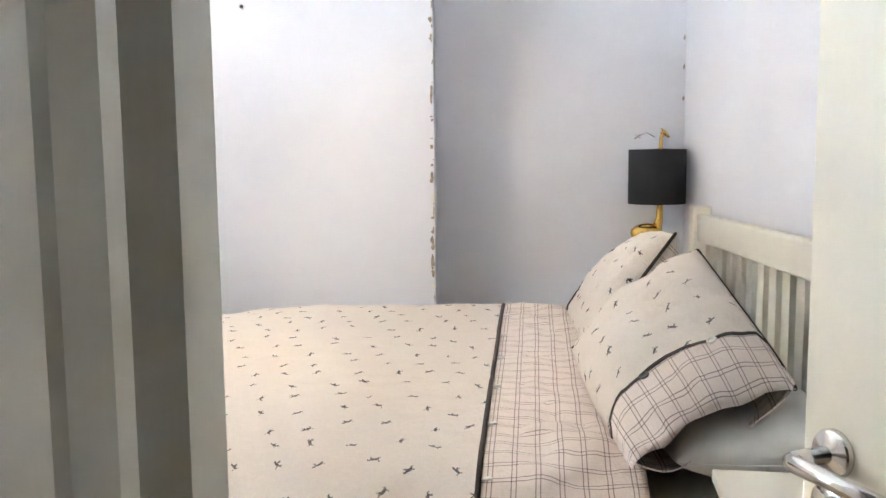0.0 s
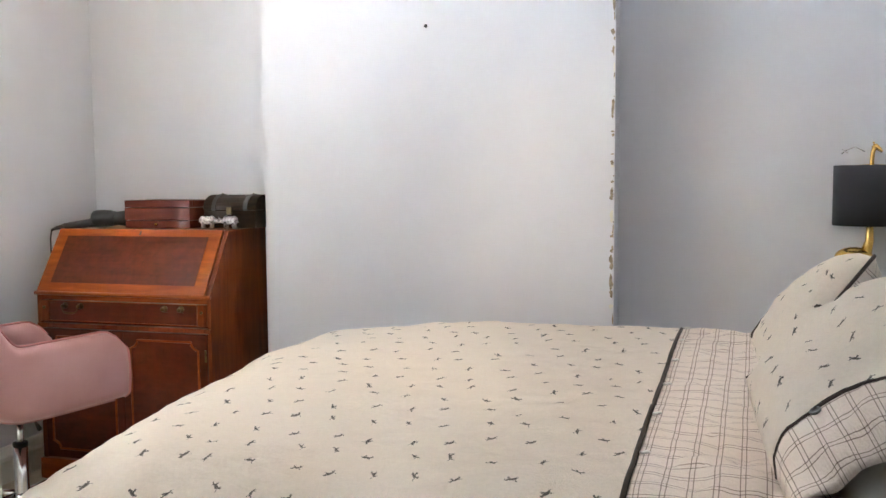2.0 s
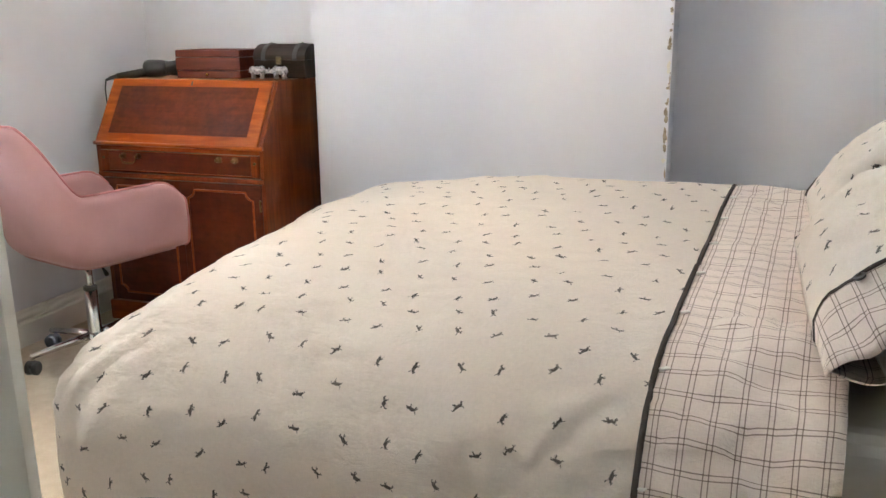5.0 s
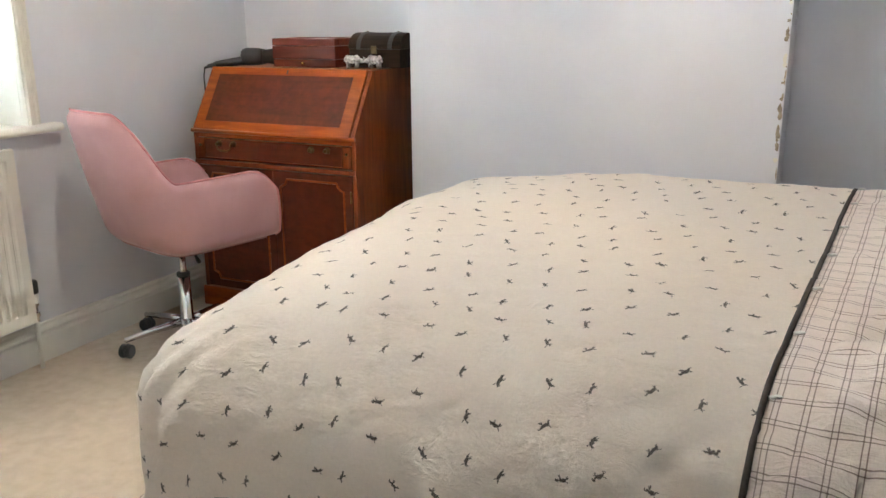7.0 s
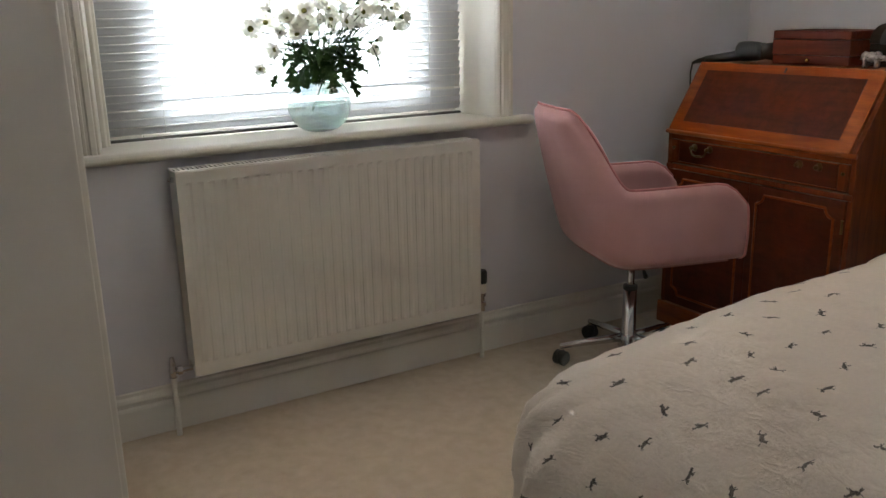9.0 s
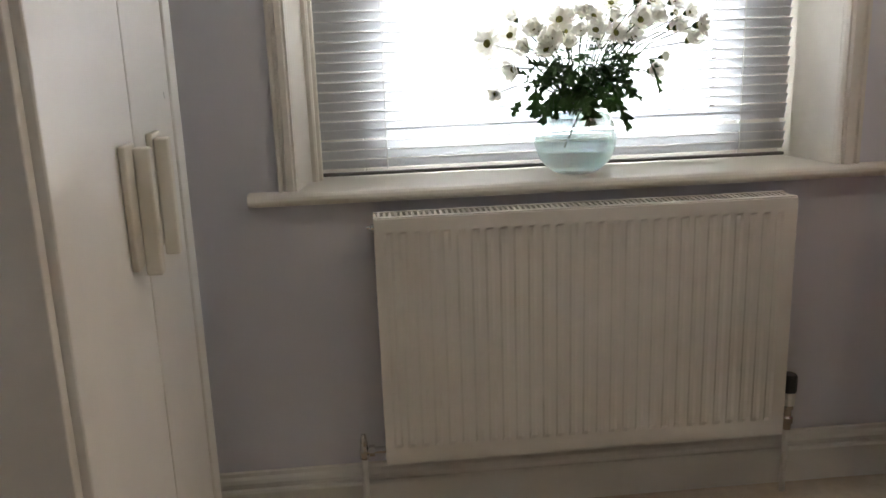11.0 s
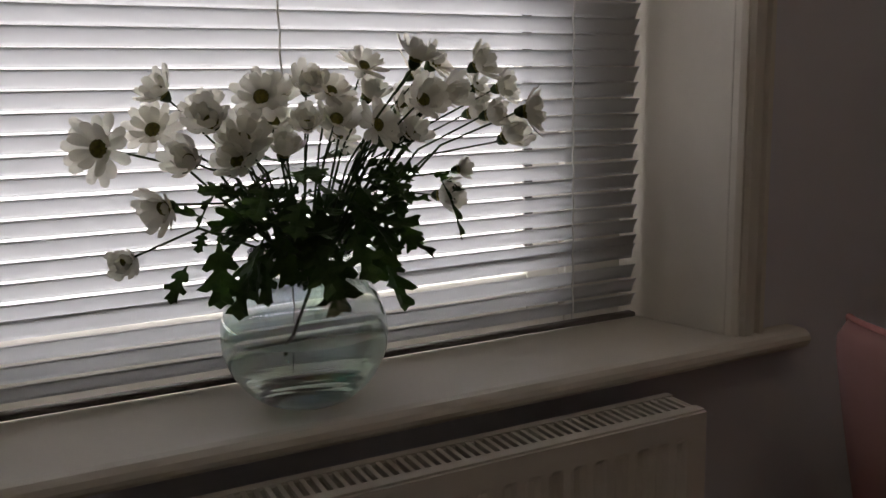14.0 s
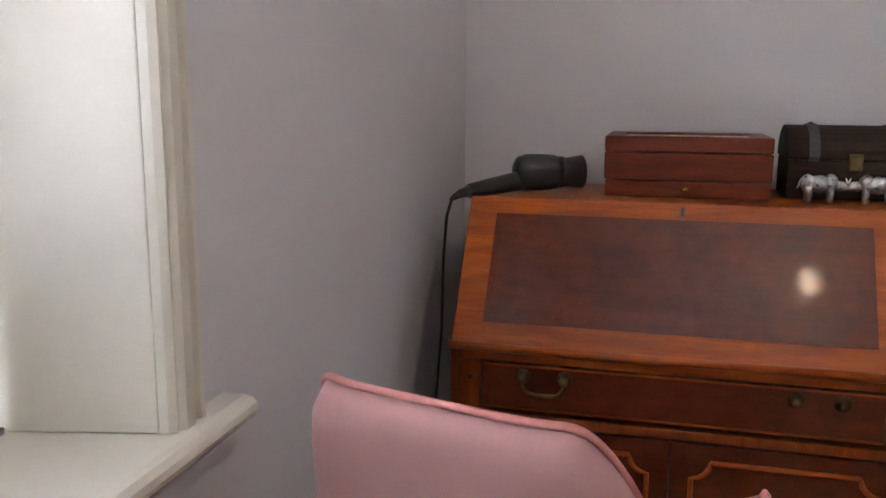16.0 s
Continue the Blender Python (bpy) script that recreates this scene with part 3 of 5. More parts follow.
part("plinth", boxes((BX0 - 0.008, BX1 + 0.008, BF - 0.012, BB, 0, 0.084)), YEW_RAIL, bureau, bevel=0.005)
# added dark board that paints the shade behind the cupboard doors
part("shadow_board", boxes((BX0 + 0.02, BX1 - 0.02, BF + 0.03, BF + 0.04, 0.09, 0.62)), DARK, bureau)

# ---- things on the bureau ----
jewel = empty("jewellery_box", pose(0.519, 2.848, BT), "red-brown mahogany jewellery box with a glazed lid, on the bureau", "box")
part("drawer_front", boxes((-0.148, 0.148, -0.1, 0.1, 0.0005, 0.031)), BOX_WOOD, jewel, bevel=0.002)
part("body", boxes((-0.15, 0.15, -0.102, 0.102, 0.0325, 0.083)), BOX_WOOD, jewel, bevel=0.002)
lid = part("lid", boxes((-0.15, 0.15, -0.102, -0.075, 0.0845, 0.113), (-0.15, 0.15, 0.075, 0.102, 0.0845, 0.113), (-0.15, -0.118, -0.0748, 0.0748, 0.0845, 0.113), (0.118, 0.15, -0.0748, 0.0748, 0.0845, 0.113)), BOX_WOOD, jewel, bevel=0.003)
part("lid_pane", boxes((-0.117, 0.117, -0.0745, 0.0745, 0.1, 0.108)), GLOSS, lid, "pale glazed lid panel")
part("knob", lathe([(0, 0), (0.004, 0), (0.003, 0.006), (0.006, 0.010), (0.006, 0.013), (0, 0.016)], 12, None, pose(0, -0.1, 0.016, 90)), GOLD, jewel, "small brass knob", smooth=True)

chest = empty("treasure_chest", pose(0.815, 2.875, BT), "dark wooden dome-topped chest with leather straps, on the bureau", "chest")
part("body", boxes((-0.115, 0.115, -0.075, 0.075, 0.0005, 0.072)), CHEST_WOOD, chest, bevel=0.003)
dome = [(-0.077, 0.073)] + [(-0.077 * math.cos(math.pi * i / 14), 0.078 + 0.056 * math.sin(math.pi * i / 14)) for i in range(15)] + [(0.077, 0.073)]
part("lid", prism(dome, -0.117, 0.117, "x"), CHEST_WOOD, chest, bevel=0.002)
for x in (-0.07, 0.07):
    ring = [(-0.079 * math.cos(math.pi * i / 14), 0.078 + 0.0585 * math.sin(math.pi * i / 14)) for i in range(15)] + [(-0.076 * -1 + 0.001, 0.07), (-0.077, 0.07)]
    part("strap", prism(ring, x - 0.009, x + 0.009, "x"), DARK, chest, "dark leather strap")
    part("stud", lathe([(0, 0), (0.005, 0), (0.004, 0.003), (0, 0.004)], 10, None, pose(x, 0, 0.1362)), AGED_BRASS, chest)
part("clasp", boxes((-0.012, 0.012, -0.081, -0.076, 0.055, 0.085)), AGED_BRASS, chest, bevel=0.002)


def rhino(m):
    """A small cast animal figure, one plain mesh."""
    bm = bmesh.new()

    def blob(cx, cy, cz, rx, ry, rz):
        g = bmesh.ops.create_icosphere(bm, subdivisions=2, radius=1, matrix=Matrix.Translation((cx, cy, cz)) @ Matrix.Diagonal((rx, ry, rz, 1)))
        return g

    blob(0, 0, 0.034, 0.028, 0.014, 0.016)
    blob(-0.02, 0, 0.035, 0.014, 0.014, 0.0165)
    blob(0.018, 0, 0.037, 0.014, 0.013, 0.0155)
    blob(0.034, 0, 0.031, 0.013, 0.008, 0.009)
    blob(0.044, 0, 0.028, 0.007, 0.006, 0.006)
    for x in (-0.02, 0.017):
        for y in (-0.008, 0.008):
            tube([(x, y, 0.03), (x + 0.002, y, 0.015), (x, y, 0.0005)], [0.0065, 0.005, 0.0055], 8, bm)
    tube([(0.046, 0, 0.031), (0.05, 0, 0.038), (0.0525, 0, 0.046)], [0.003, 0.002, 0.0006], 6, bm)
    for y in (-0.006, 0.006):
        tube([(0.028, y, 0.037), (0.026, y * 1.3, 0.046)], [0.002, 0.0008], 6, bm)
    tube([(-0.033, 0, 0.04), (-0.037, 0, 0.025)], [0.0015, 0.001], 5, bm)
    for v in bm.verts:
        v.co += Vector(noise.noise_vector(v.co * 160)) * 0.0012
    ob = link("rhino_figurine", bm, SILVER, True)
    ob.matrix_world = m
    return tagged(ob, "small silver-coloured rhino figurine standing on the bureau", "figurine", "silver figurines")


rhino(pose(0.748, 2.745, BT, 0, 0, 6))
rhino(pose(0.845, 2.75, BT, 0, 0, 176))

dryer = empty("hair_dryer", pose(0.238, 2.787, BT + 0.037, 0, 0, 26), "black hair dryer lying on the bureau with its cable hanging", "hair dryer")
part("barrel", lathe([(0, -0.050), (0.020, -0.048), (0.031, -0.041), (0.036, -0.025), (0.036, 0.005), (0.034, 0.03), (0.031, 0.042), (0, 0.043)], 24, None, pose(0, 0, 0, 0, 90, 0)), BLACK, dryer, smooth=True)
part("nozzle", lathe([(0, 0.044), (0.0305, 0.044), (0.0305, 0.05), (0.028, 0.056), (0.033, 0.090), (0.030, 0.090), (0.024, 0.06), (0, 0.06)], 24, None, pose(0, 0, 0, 0, 90, 0)), BLACK, dryer, smooth=True)
part("handle", tube([(-0.01, 0.0, -0.012), (-0.06, -0.012, -0.018), (-0.11, -0.028, -0.025), (-0.15, -0.045, -0.03)], [0.021, 0.018, 0.0165, 0.014], 12), BLACK, dryer, smooth=True)
part("cable_sleeve", tube([(-0.15, -0.045, -0.03), (-0.172, -0.057, -0.034), (-0.19, -0.068, -0.042)], [0.011, 0.008, 0.004], 10), BLACK, dryer, smooth=True)
part("cable", tube([(-0.188, -0.067, -0.041), (-0.196, -0.06, -0.075), (-0.199, -0.045, -0.16), (-0.2, -0.035, -0.3), (-0.21, -0.03, -0.45), (-0.2, -0.03, -0.65), (-0.2, -0.03, -0.9)], 0.003, 8), BLACK, dryer, smooth=True)

# ---- swivel chair ----


def velvet_material():
    k = Nodes("pink_velvet")
    v = k.coords()
    big, fine = k.noise(v, 4.5, 3, 0.5), k.noise(v, 350, 2)
    c = k.mix(k.ramp(big, 0.3, 0.75), (0.385, 0.200, 0.193, 1), (0.455, 0.255, 0.246, 1))
    c = k.mix(k.ramp(fine, 0.4, 0.7, 0, 0.08), c, (0.50, 0.31, 0.30, 1))
    k.bump(k.math("ADD", k.math("MULTIPLY", fine, 0.3), k.math("MULTIPLY", big, 0.6)), 0.25, 0.002)
    k.put(k.p.inputs["Sheen Weight"], 0.28)
    k.put(k.p.inputs["Sheen Roughness"], 0.35)
    k.put(k.p.inputs["Sheen Tint"], (1.0, 0.8, 0.78, 1))
    return k.done(c, 0.8, 0, 0.2)


VELVET = velvet_material()
PIPING_PINK = surface("pink_piping", (0.5, 0.2, 0.19), 0.8, vary=0.1, scale=30)
chair = empty("swivel_chair", pose(0.366, 2.122, 0, 0, 0, -16), "blush pink velvet tub swivel chair on a chrome base", "chair")


def tub_path(s, height=0.0):
    """The plan of the tub: s from 0 (one arm's front) round the back to 1; the back leans out with height."""
    half, front, back = 0.247, 0.266, -0.178
    n = 5.0
    a = math.pi * (s * 1.24 - 0.12)
    cx, cy = math.cos(a), -math.sin(a)
    if 0.097 < s < 0.903:
        x = half * math.copysign(abs(cx) ** (2 / n), cx)
        y = back * abs(cy) ** (2 / n)
    else:
        e = (0.097 - s) if s < 0.5 else (s - 0.903)
        x = half * (1 if s < 0.5 else -1) * (1 - 0.25 * e)
        y = front * e / 0.097
    w = max(0.0, math.sin(math.pi * s)) ** 2
    return Vector((x * (1 - 0.13 * height * w), y - 0.142 * height * w, 0))


def rim_height(s):
    d = abs(s - 0.5) * 2
    t = min(1.0, max(0.0, (0.66 - d) / 0.52))
    t = t * t * (3 - 2 * t)
    z = 0.648 + (0.888 - 0.648) * t
    f = min(1.0, max(0.0, (d - 0.93) / 0.07))
    return z - 0.06 * f * f + 0.012 * max(0.0, (d - 0.75))


def tub_shell():
    bm = bmesh.new()
    N, M = 84, 22
    outer, inner = [], []
    for i in range(N + 1):
        s = i / N
        top = rim_height(s)
        ro, ri = [], []
        p0, p1 = tub_path(max(0, s - 0.01)), tub_path(min(1, s + 0.01))
        tan = (p1 - p0).normalized()
        nrm = Vector((-tan.y, tan.x, 0))
        c = Vector((0, 0.03, 0)) - tub_path(s)
        if nrm.dot(c) < 0:
            nrm = -nrm
        for j in range(M + 1):
            t = j / M
            z = 0.405 + (top - 0.405) * t
            h = (z - 0.405) / 0.48
            tuck = 0.022 * (1 - min(1, t / 0.12)) ** 2
            rnd = 0.022 * (1 - math.sqrt(max(0.0, 1 - max(0.0, (t - 0.90) / 0.10) ** 2)))
            belly = 0.01 * math.sin(math.pi * t)
            p = tub_path(s, h)
            ro.append(bm.verts.new(p + nrm * (tuck + rnd - belly) + Vector((0, 0, z))))
            ri.append(bm.verts.new(p + nrm * (0.052 - rnd + belly) + Vector((0, 0, z - 0.004))))
        outer.append(ro)
        inner.append(ri)
    for i in range(N):
        for j in range(M):
            bm.faces.new((outer[i][j], outer[i + 1][j], outer[i + 1][j + 1], outer[i][j + 1]))
            bm.faces.new((inner[i][j], inner[i][j + 1], inner[i + 1][j + 1], inner[i + 1][j]))
        bm.faces.new((outer[i][M], outer[i + 1][M], inner[i + 1][M], inner[i][M]))
        bm.faces.new((outer[i][0], inner[i][0], inner[i + 1][0], outer[i + 1][0]))
    for i in (0, N):
        for j in range(M):
            bm.faces.new((outer[i][j], outer[i][j + 1], inner[i][j + 1], inner[i][j]))
    rim = [o[M].co.copy() + Vector((0, 0, 0.002)) for o in outer]
    ends = [[o.co.copy() for o in reversed(outer[0])], [o.co.copy() for o in reversed(outer[N])]]
    return bm, list(reversed(ends[0]))[:-1] + rim + ends[1][1:]


bm, rim = tub_shell()
part("tub_back", bm, VELVET, chair, smooth=True)
part("piping", tube(rim, 0.0042, 8), PIPING_PINK, chair, "darker pink piped seam", smooth=True)


def seat_pad(z0, z1, grow):
    bm = bmesh.new()
    N = 40
    rings = []
    for z, inset in ((z0, 0.03), (z0 + 0.012, 0.005), (z1 - 0.03, 0.0), (z1 - 0.01, 0.012), (z1, 0.05)):
        ring = []
        for i in range(N):
            s = i / (N - 1)
            p = tub_path(s) if s < 1 else tub_path(1)
            c = Vector((0, 0.03, 0))
            ring.append(bm.verts.new(c + (p - c) * (1 - (inset + grow) / 0.25) + Vector((0, 0, z))))
        rings.append(ring)
    for a, b in zip(rings, rings[1:]):
        for i in range(N):
            j = (i + 1) % N
            bm.faces.new((a[i], a[j], b[j], b[i]))
    bm.faces.new(rings[0])
    bm.faces.new(rings[-1])
    return bm


part("seat", seat_pad(0.402, 0.425, 0.035), VELVET, chair)
part("seat_cushion", seat_pad(0.427, 0.51, 0.056), VELVET, chair, smooth=False, bevel=0.008)
part("seat_plate", boxes((-0.08, 0.08, -0.09, 0.09, 0.385, 0.401)), BLACK, chair, bevel=0.003)
part("gas_column", lathe([(0, 0.17), (0.013, 0.17), (0.013, 0.386), (0, 0.386)], 20), CHROME, chair, smooth=True)
part("column_sleeve", lathe([(0, 0.075), (0.024, 0.075), (0.024, 0.082), (0.026, 0.086), (0.024, 0.09), (0.023, 0.262), (0, 0.262)], 24), CHROME, chair, smooth=True)
part("sleeve_collar", lathe([(0, 0.2625), (0.0245, 0.2625), (0.0245, 0.276), (0.015, 0.279), (0, 0.279)], 24), BLACK, chair)
part("height_lever", tube([(0.03, 0.0, 0.375), (0.12, -0.02, 0.37), (0.16, -0.03, 0.352)], [0.004, 0.004, 0.008], 8), BLACK, chair, smooth=True)
part("hub", lathe([(0, 0.045), (0.03, 0.045), (0.036, 0.055), (0.036, 0.085), (0.03, 0.1), (0, 0.1)], 24), CHROME, chair, smooth=True)
for i in range(5):
    a = radians(-99 + 72 * i)
    m = pose(0, 0, 0, 0, 0, math.degrees(a))
    arm = bmesh.new()
    tube([m @ Vector((0.02, 0, 0.088)), m @ Vector((0.12, 0, 0.08)), m @ Vector((0.238, 0, 0.067))], [0.016, 0.013, 0.0095], 10, arm)
    leg = part("base_arm", arm, CHROME, chair, smooth=True)
    cm = m @ pose(0.235, 0, 0, 0, 0, 35 + 40 * i)
    part("caster_stem", tube([m @ Vector((0.235, 0, 0.066)), m @ Vector((0.235, 0, 0.045))], 0.006, 8), CHROME, leg)
    wheel = bmesh.new()
    for y in (-0.022, 0.004):
        lathe([(0, 0), (0.02, 0), (0.0255, 0.004), (0.0255, 0.014), (0.02, 0.018), (0, 0.018)], 18, wheel, cm @ pose(0, y + 0.018, 0.0257, 90))
    lathe([(0, 0.02), (0.019, 0.026), (0.019, 0.04), (0.011, 0.05), (0, 0.05)], 14, wheel, cm @ pose(0, 0, 0.002))
    part("caster", wheel, BLACK, leg, "black twin-wheel caster", smooth=False)

# ---- bedding materials ----


def linen_base(k):
    uv = k.n("ShaderNodeUVMap").outputs[0]
    weave = k.math("MULTIPLY", k.math("SINE", k.math("MULTIPLY", k.sep(uv, 0), 5200.0)), k.math("SINE", k.math("MULTIPLY", k.sep(uv, 1), 5200.0)))
    slub = k.noise(k.coords("UV", (60, 900, 1)), 1.0, 3)
    slub2 = k.noise(k.coords("UV", (900, 60, 1)), 1.0, 3)
    crease = k.noise(k.coords("UV"), 26, 4, 0.6, 0.5)
    # crumples: sharp creased lines running aslant, as on slept-in linen
    ridge = None
    for scale, seed in ((17, (1.0, 2.6, 1)), (34, (2.2, 1.0, 1))):
        line = k.math("ABSOLUTE", k.math("SUBTRACT", k.noise(k.coords("UV", seed), scale, 3, 0.55, 0.8), 0.5))
        line = k.ramp(line, 0.0, 0.09, 1.0, 0.0)
        ridge = line if ridge is None else k.math("ADD", ridge, k.math("MULTIPLY", line, 0.5))
    crease = k.math("ADD", crease, k.math("MULTIPLY", ridge, 0.15))
    return uv, weave, k.math("ADD", slub, slub2), crease


def print_material():
    """Natural linen printed with rows of small running animals."""
    k = Nodes("printed_linen")
    uv, weave, slub, crease = linen_base(k)
    wob = k.n("ShaderNodeTexNoise")
    k.put(wob.inputs["Vector"], uv)
    k.put(wob.inputs["Scale"], 190.0)
    k.put(wob.inputs["Detail"], 3.0)
    wx = k.math("MULTIPLY", k.math("SUBTRACT", k.sep(wob.outputs[1], 0), 0.5), 0.008)
    wy = k.math("MULTIPLY", k.math("SUBTRACT", k.sep(wob.outputs[1], 1), 0.5), 0.010)
    px, py = 0.0865, 0.079
    row = k.math("FLOOR", k.math("DIVIDE", k.sep(uv, 1), py))
    shift = k.math("MULTIPLY", k.math("MODULO", k.math("MULTIPLY", row, 0.37), 1.0), px)
    cx = k.math("DIVIDE", k.math("ADD", k.sep(uv, 0), shift), px)
    col = k.math("FLOOR", cx)
    lx = k.math("MULTIPLY", k.math("SUBTRACT", k.math("SUBTRACT", cx, col), 0.5), px)
    ly = k.math("SUBTRACT", k.math("SUBTRACT", k.sep(uv, 1), k.math("MULTIPLY", row, py)), py / 2)
    cell = k.n("ShaderNodeCombineXYZ")
    k.put(cell.inputs[0], col)
    k.put(cell.inputs[1], row)
    rnd = k.n("ShaderNodeTexWhiteNoise")
    rnd.noise_dimensions = "2D"
    k.put(rnd.inputs["Vector"], cell.outputs[0])
    r1, r2, r3 = (k.sep(rnd.outputs["Color"], i) for i in range(3))
    lx = k.math("ADD", k.math("SUBTRACT", lx, k.math("MULTIPLY", k.math("SUBTRACT", r1, 0.5), 0.034)), wx)
    ly = k.math("ADD", k.math("SUBTRACT", ly, k.math("MULTIPLY", k.math("SUBTRACT", r2, 0.5), 0.032)), wy)
    # four ways to stand: along the cloth, across it, and two slants
    quarter = k.math("FLOOR", k.math("MULTIPLY", r3, 4.0))
    ang = k.math("ADD", k.math("MULTIPLY", quarter, 0.82), k.math("MULTIPLY", r1, 0.5))
    ang = k.math("ADD", ang, 0.95)
    ca, sa = k.math("COSINE", ang), k.math("SINE", ang)
    gx = k.math("ADD", k.math("MULTIPLY", lx, ca), k.math("MULTIPLY", ly, sa))
    gy = k.math("SUBTRACT", k.math("MULTIPLY", ly, ca), k.math("MULTIPLY", lx, sa))

    def blob(x, y, a, rx, ry):
        c, s = math.cos(a), math.sin(a)
        dx, dy = k.math("SUBTRACT", gx, x), k.math("SUBTRACT", gy, y)
        u = k.math("DIVIDE", k.math("ADD", k.math("MULTIPLY", dx, c), k.math("MULTIPLY", dy, s)), rx)
        v = k.math("DIVIDE", k.math("SUBTRACT", k.math("MULTIPLY", dy, c), k.math("MULTIPLY", dx, s)), ry)
        return k.math("ADD", k.math("MULTIPLY", u, u), k.math("MULTIPLY", v, v))

    gx, gy = k.math("MULTIPLY", gx, 1.32), k.math("MULTIPLY", gy, 1.2)
    d = blob(0, 0, 0.15, 0.0105, 0.0042)
    for b in ((0.0105, 0.0025, 0.5, 0.0045, 0.0028), (0.0155, 0.003, -0.5, 0.0034, 0.0015), (-0.0105, -0.0048, 0.9, 0.0052, 0.0015), (-0.008, -0.0052, 1.3, 0.0048, 0.0014),
              (0.007, -0.005, 2.0, 0.005, 0.0013), (0.0098, -0.0044, 2.4, 0.005, 0.0012), (-0.0125, 0.0034, 2.5, 0.004, 0.0011)):
        d = k.math("MINIMUM", d, blob(*b))
    ink = k.ramp(d, 0.7, 1.25, 1.0, 0.0)
    ink = k.math("MULTIPLY", ink, k.ramp(k.noise(k.coords("UV"), 900, 2), 0.25, 0.5, 0.55, 1.0))
    cloth = k.mix(k.ramp(slub, 0.7, 1.35), (0.785, 0.69, 0.595, 1), (0.87, 0.78, 0.69, 1))
    cloth = k.mix(k.ramp(crease, 0.3, 0.7, 0.0, 0.12), cloth, (0.60, 0.54, 0.47, 1))
    cloth = k.mix(k.ramp(k.noise(k.coords("UV"), 130, 4, 0.7), 0.35, 0.65, 0.0, 0.16), cloth, (0.50, 0.44, 0.38, 1))
    c = k.mix(ink, cloth, k.mix(k.ramp(r2, 0.2, 0.9), (0.03, 0.023, 0.019, 1), (0.085, 0.065, 0.052, 1)))
    k.bump(k.math("ADD", k.math("MULTIPLY", slub, 0.4), k.math("ADD", k.math("MULTIPLY", weave, 0.15), k.math("MULTIPLY", crease, 3.0))), 0.65, 0.008)
    k.put(k.p.inputs["Sheen Weight"], 0.15)
    return k.done(c, 0.9, 0, 0.2)


def plaid_material():
    """Beige cotton with double brown check lines."""
    k = Nodes("checked_cotton")
    uv, weave, slub, crease = linen_base(k)
    wob = k.math("MULTIPLY", k.math("SUBTRACT", k.noise(k.coords("UV"), 7, 2), 0.5), 0.006)

    def lines(i, pitch, offset):
        f = k.math("MODULO", k.math("ADD", k.math("ADD", k.sep(uv, i), wob), offset), pitch)
        out = None
        for pos, w in ((0.010, 0.0012), (0.0185, 0.0012)):
            one = k.ramp(k.math("ABSOLUTE", k.math("SUBTRACT", f, pos)), w * 0.55, w * 1.1, 1.0, 0.0)
            out = one if out is None else k.math("MAXIMUM", out, one)
        return out

    a, b = lines(0, 0.043, 5.0), lines(1, 0.043, 5.0)
    cloth = k.mix(k.ramp(slub, 0.7, 1.35), (0.56, 0.475, 0.42, 1), (0.67, 0.58, 0.52, 1))
    c = k.mix(k.math("MULTIPLY", a, 0.72), cloth, (0.085, 0.05, 0.042, 1))
    c = k.mix(k.math("MULTIPLY", b, 0.72), c, (0.085, 0.05, 0.042, 1))
    k.bump(k.math("ADD", k.math("MULTIPLY", slub, 0.3), k.math("MULTIPLY", crease, 3.0)), 0.4, 0.004)
    k.put(k.p.inputs["Sheen Weight"], 0.15)
    return k.done(c, 0.88, 0, 0.2)


PRINT, PLAID = print_material(), plaid_material()
PIPING = surface("brown_piping", (0.04, 0.026, 0.022), 0.8, vary=0.2, scale=60)
SHEET = surface("white_cotton", (0.72, 0.70, 0.66), 0.9, vary=0.04, scale=12, grain=400, bump=0.3, depth=0.003, spec=0.2)

# ---- bed ----
bed = empty("bed", pose(0, 0, 0), "white painted wooden double bed with a slatted headboard", "bed")
H0, H1, HX = 1.05, 2.49, 3.215
for y in (H0, H1 - 0.055):
    part("post", boxes((HX - 0.03, HX + 0.03, y, y + 0.055, 0, 1.02)), CREAM, bed, bevel=0.005)
part("top_rail", boxes((HX - 0.018, HX + 0.018, H0 + 0.056, H1 - 0.056, 0.905, 0.995)), CREAM, bed, bevel=0.006)
part("lower_rail", boxes((HX - 0.016, HX + 0.016, H0 + 0.056, H1 - 0.056, 0.42, 0.50)), CREAM, bed, bevel=0.004)
first = None
for i in range(15):
    y = H0 + 0.105 + i * (H1 - H0 - 0.21) / 14
    if first is None:
        first = part("slat", boxes((HX - 0.009, HX + 0.009, -0.024, 0.024, 0.5005, 0.9045)), CREAM, bed)
        first.location = (0, y, 0)
    else:
        ob = new("slat", first.data)
        ob.parent, ob.location = bed, (0, y, 0)
for y in (H0 + 0.01, H1 - 0.035):
    part("side_rail", boxes((1.365, HX - 0.031, y, y + 0.025, 0.22, 0.325)), CREAM, bed, bevel=0.004)
part("foot_rail", boxes((1.325, 1.35, H0 + 0.09, H1 - 0.09, 0.22, 0.32)), CREAM, bed, bevel=0.004)
for y in (H0, H1 - 0.055):
    part("foot_post", boxes((1.315, 1.364, y + (0.03 if y < 1.5 else -0.03), y + 0.055 + (0.03 if y < 1.5 else -0.03), 0, 0.325)), CREAM, bed, bevel=0.004)
part("support_leg", boxes((1.385, 1.435, H0 - 0.02, H0 + 0.03, 0, 0.2195)), CREAM, bed, bevel=0.004)
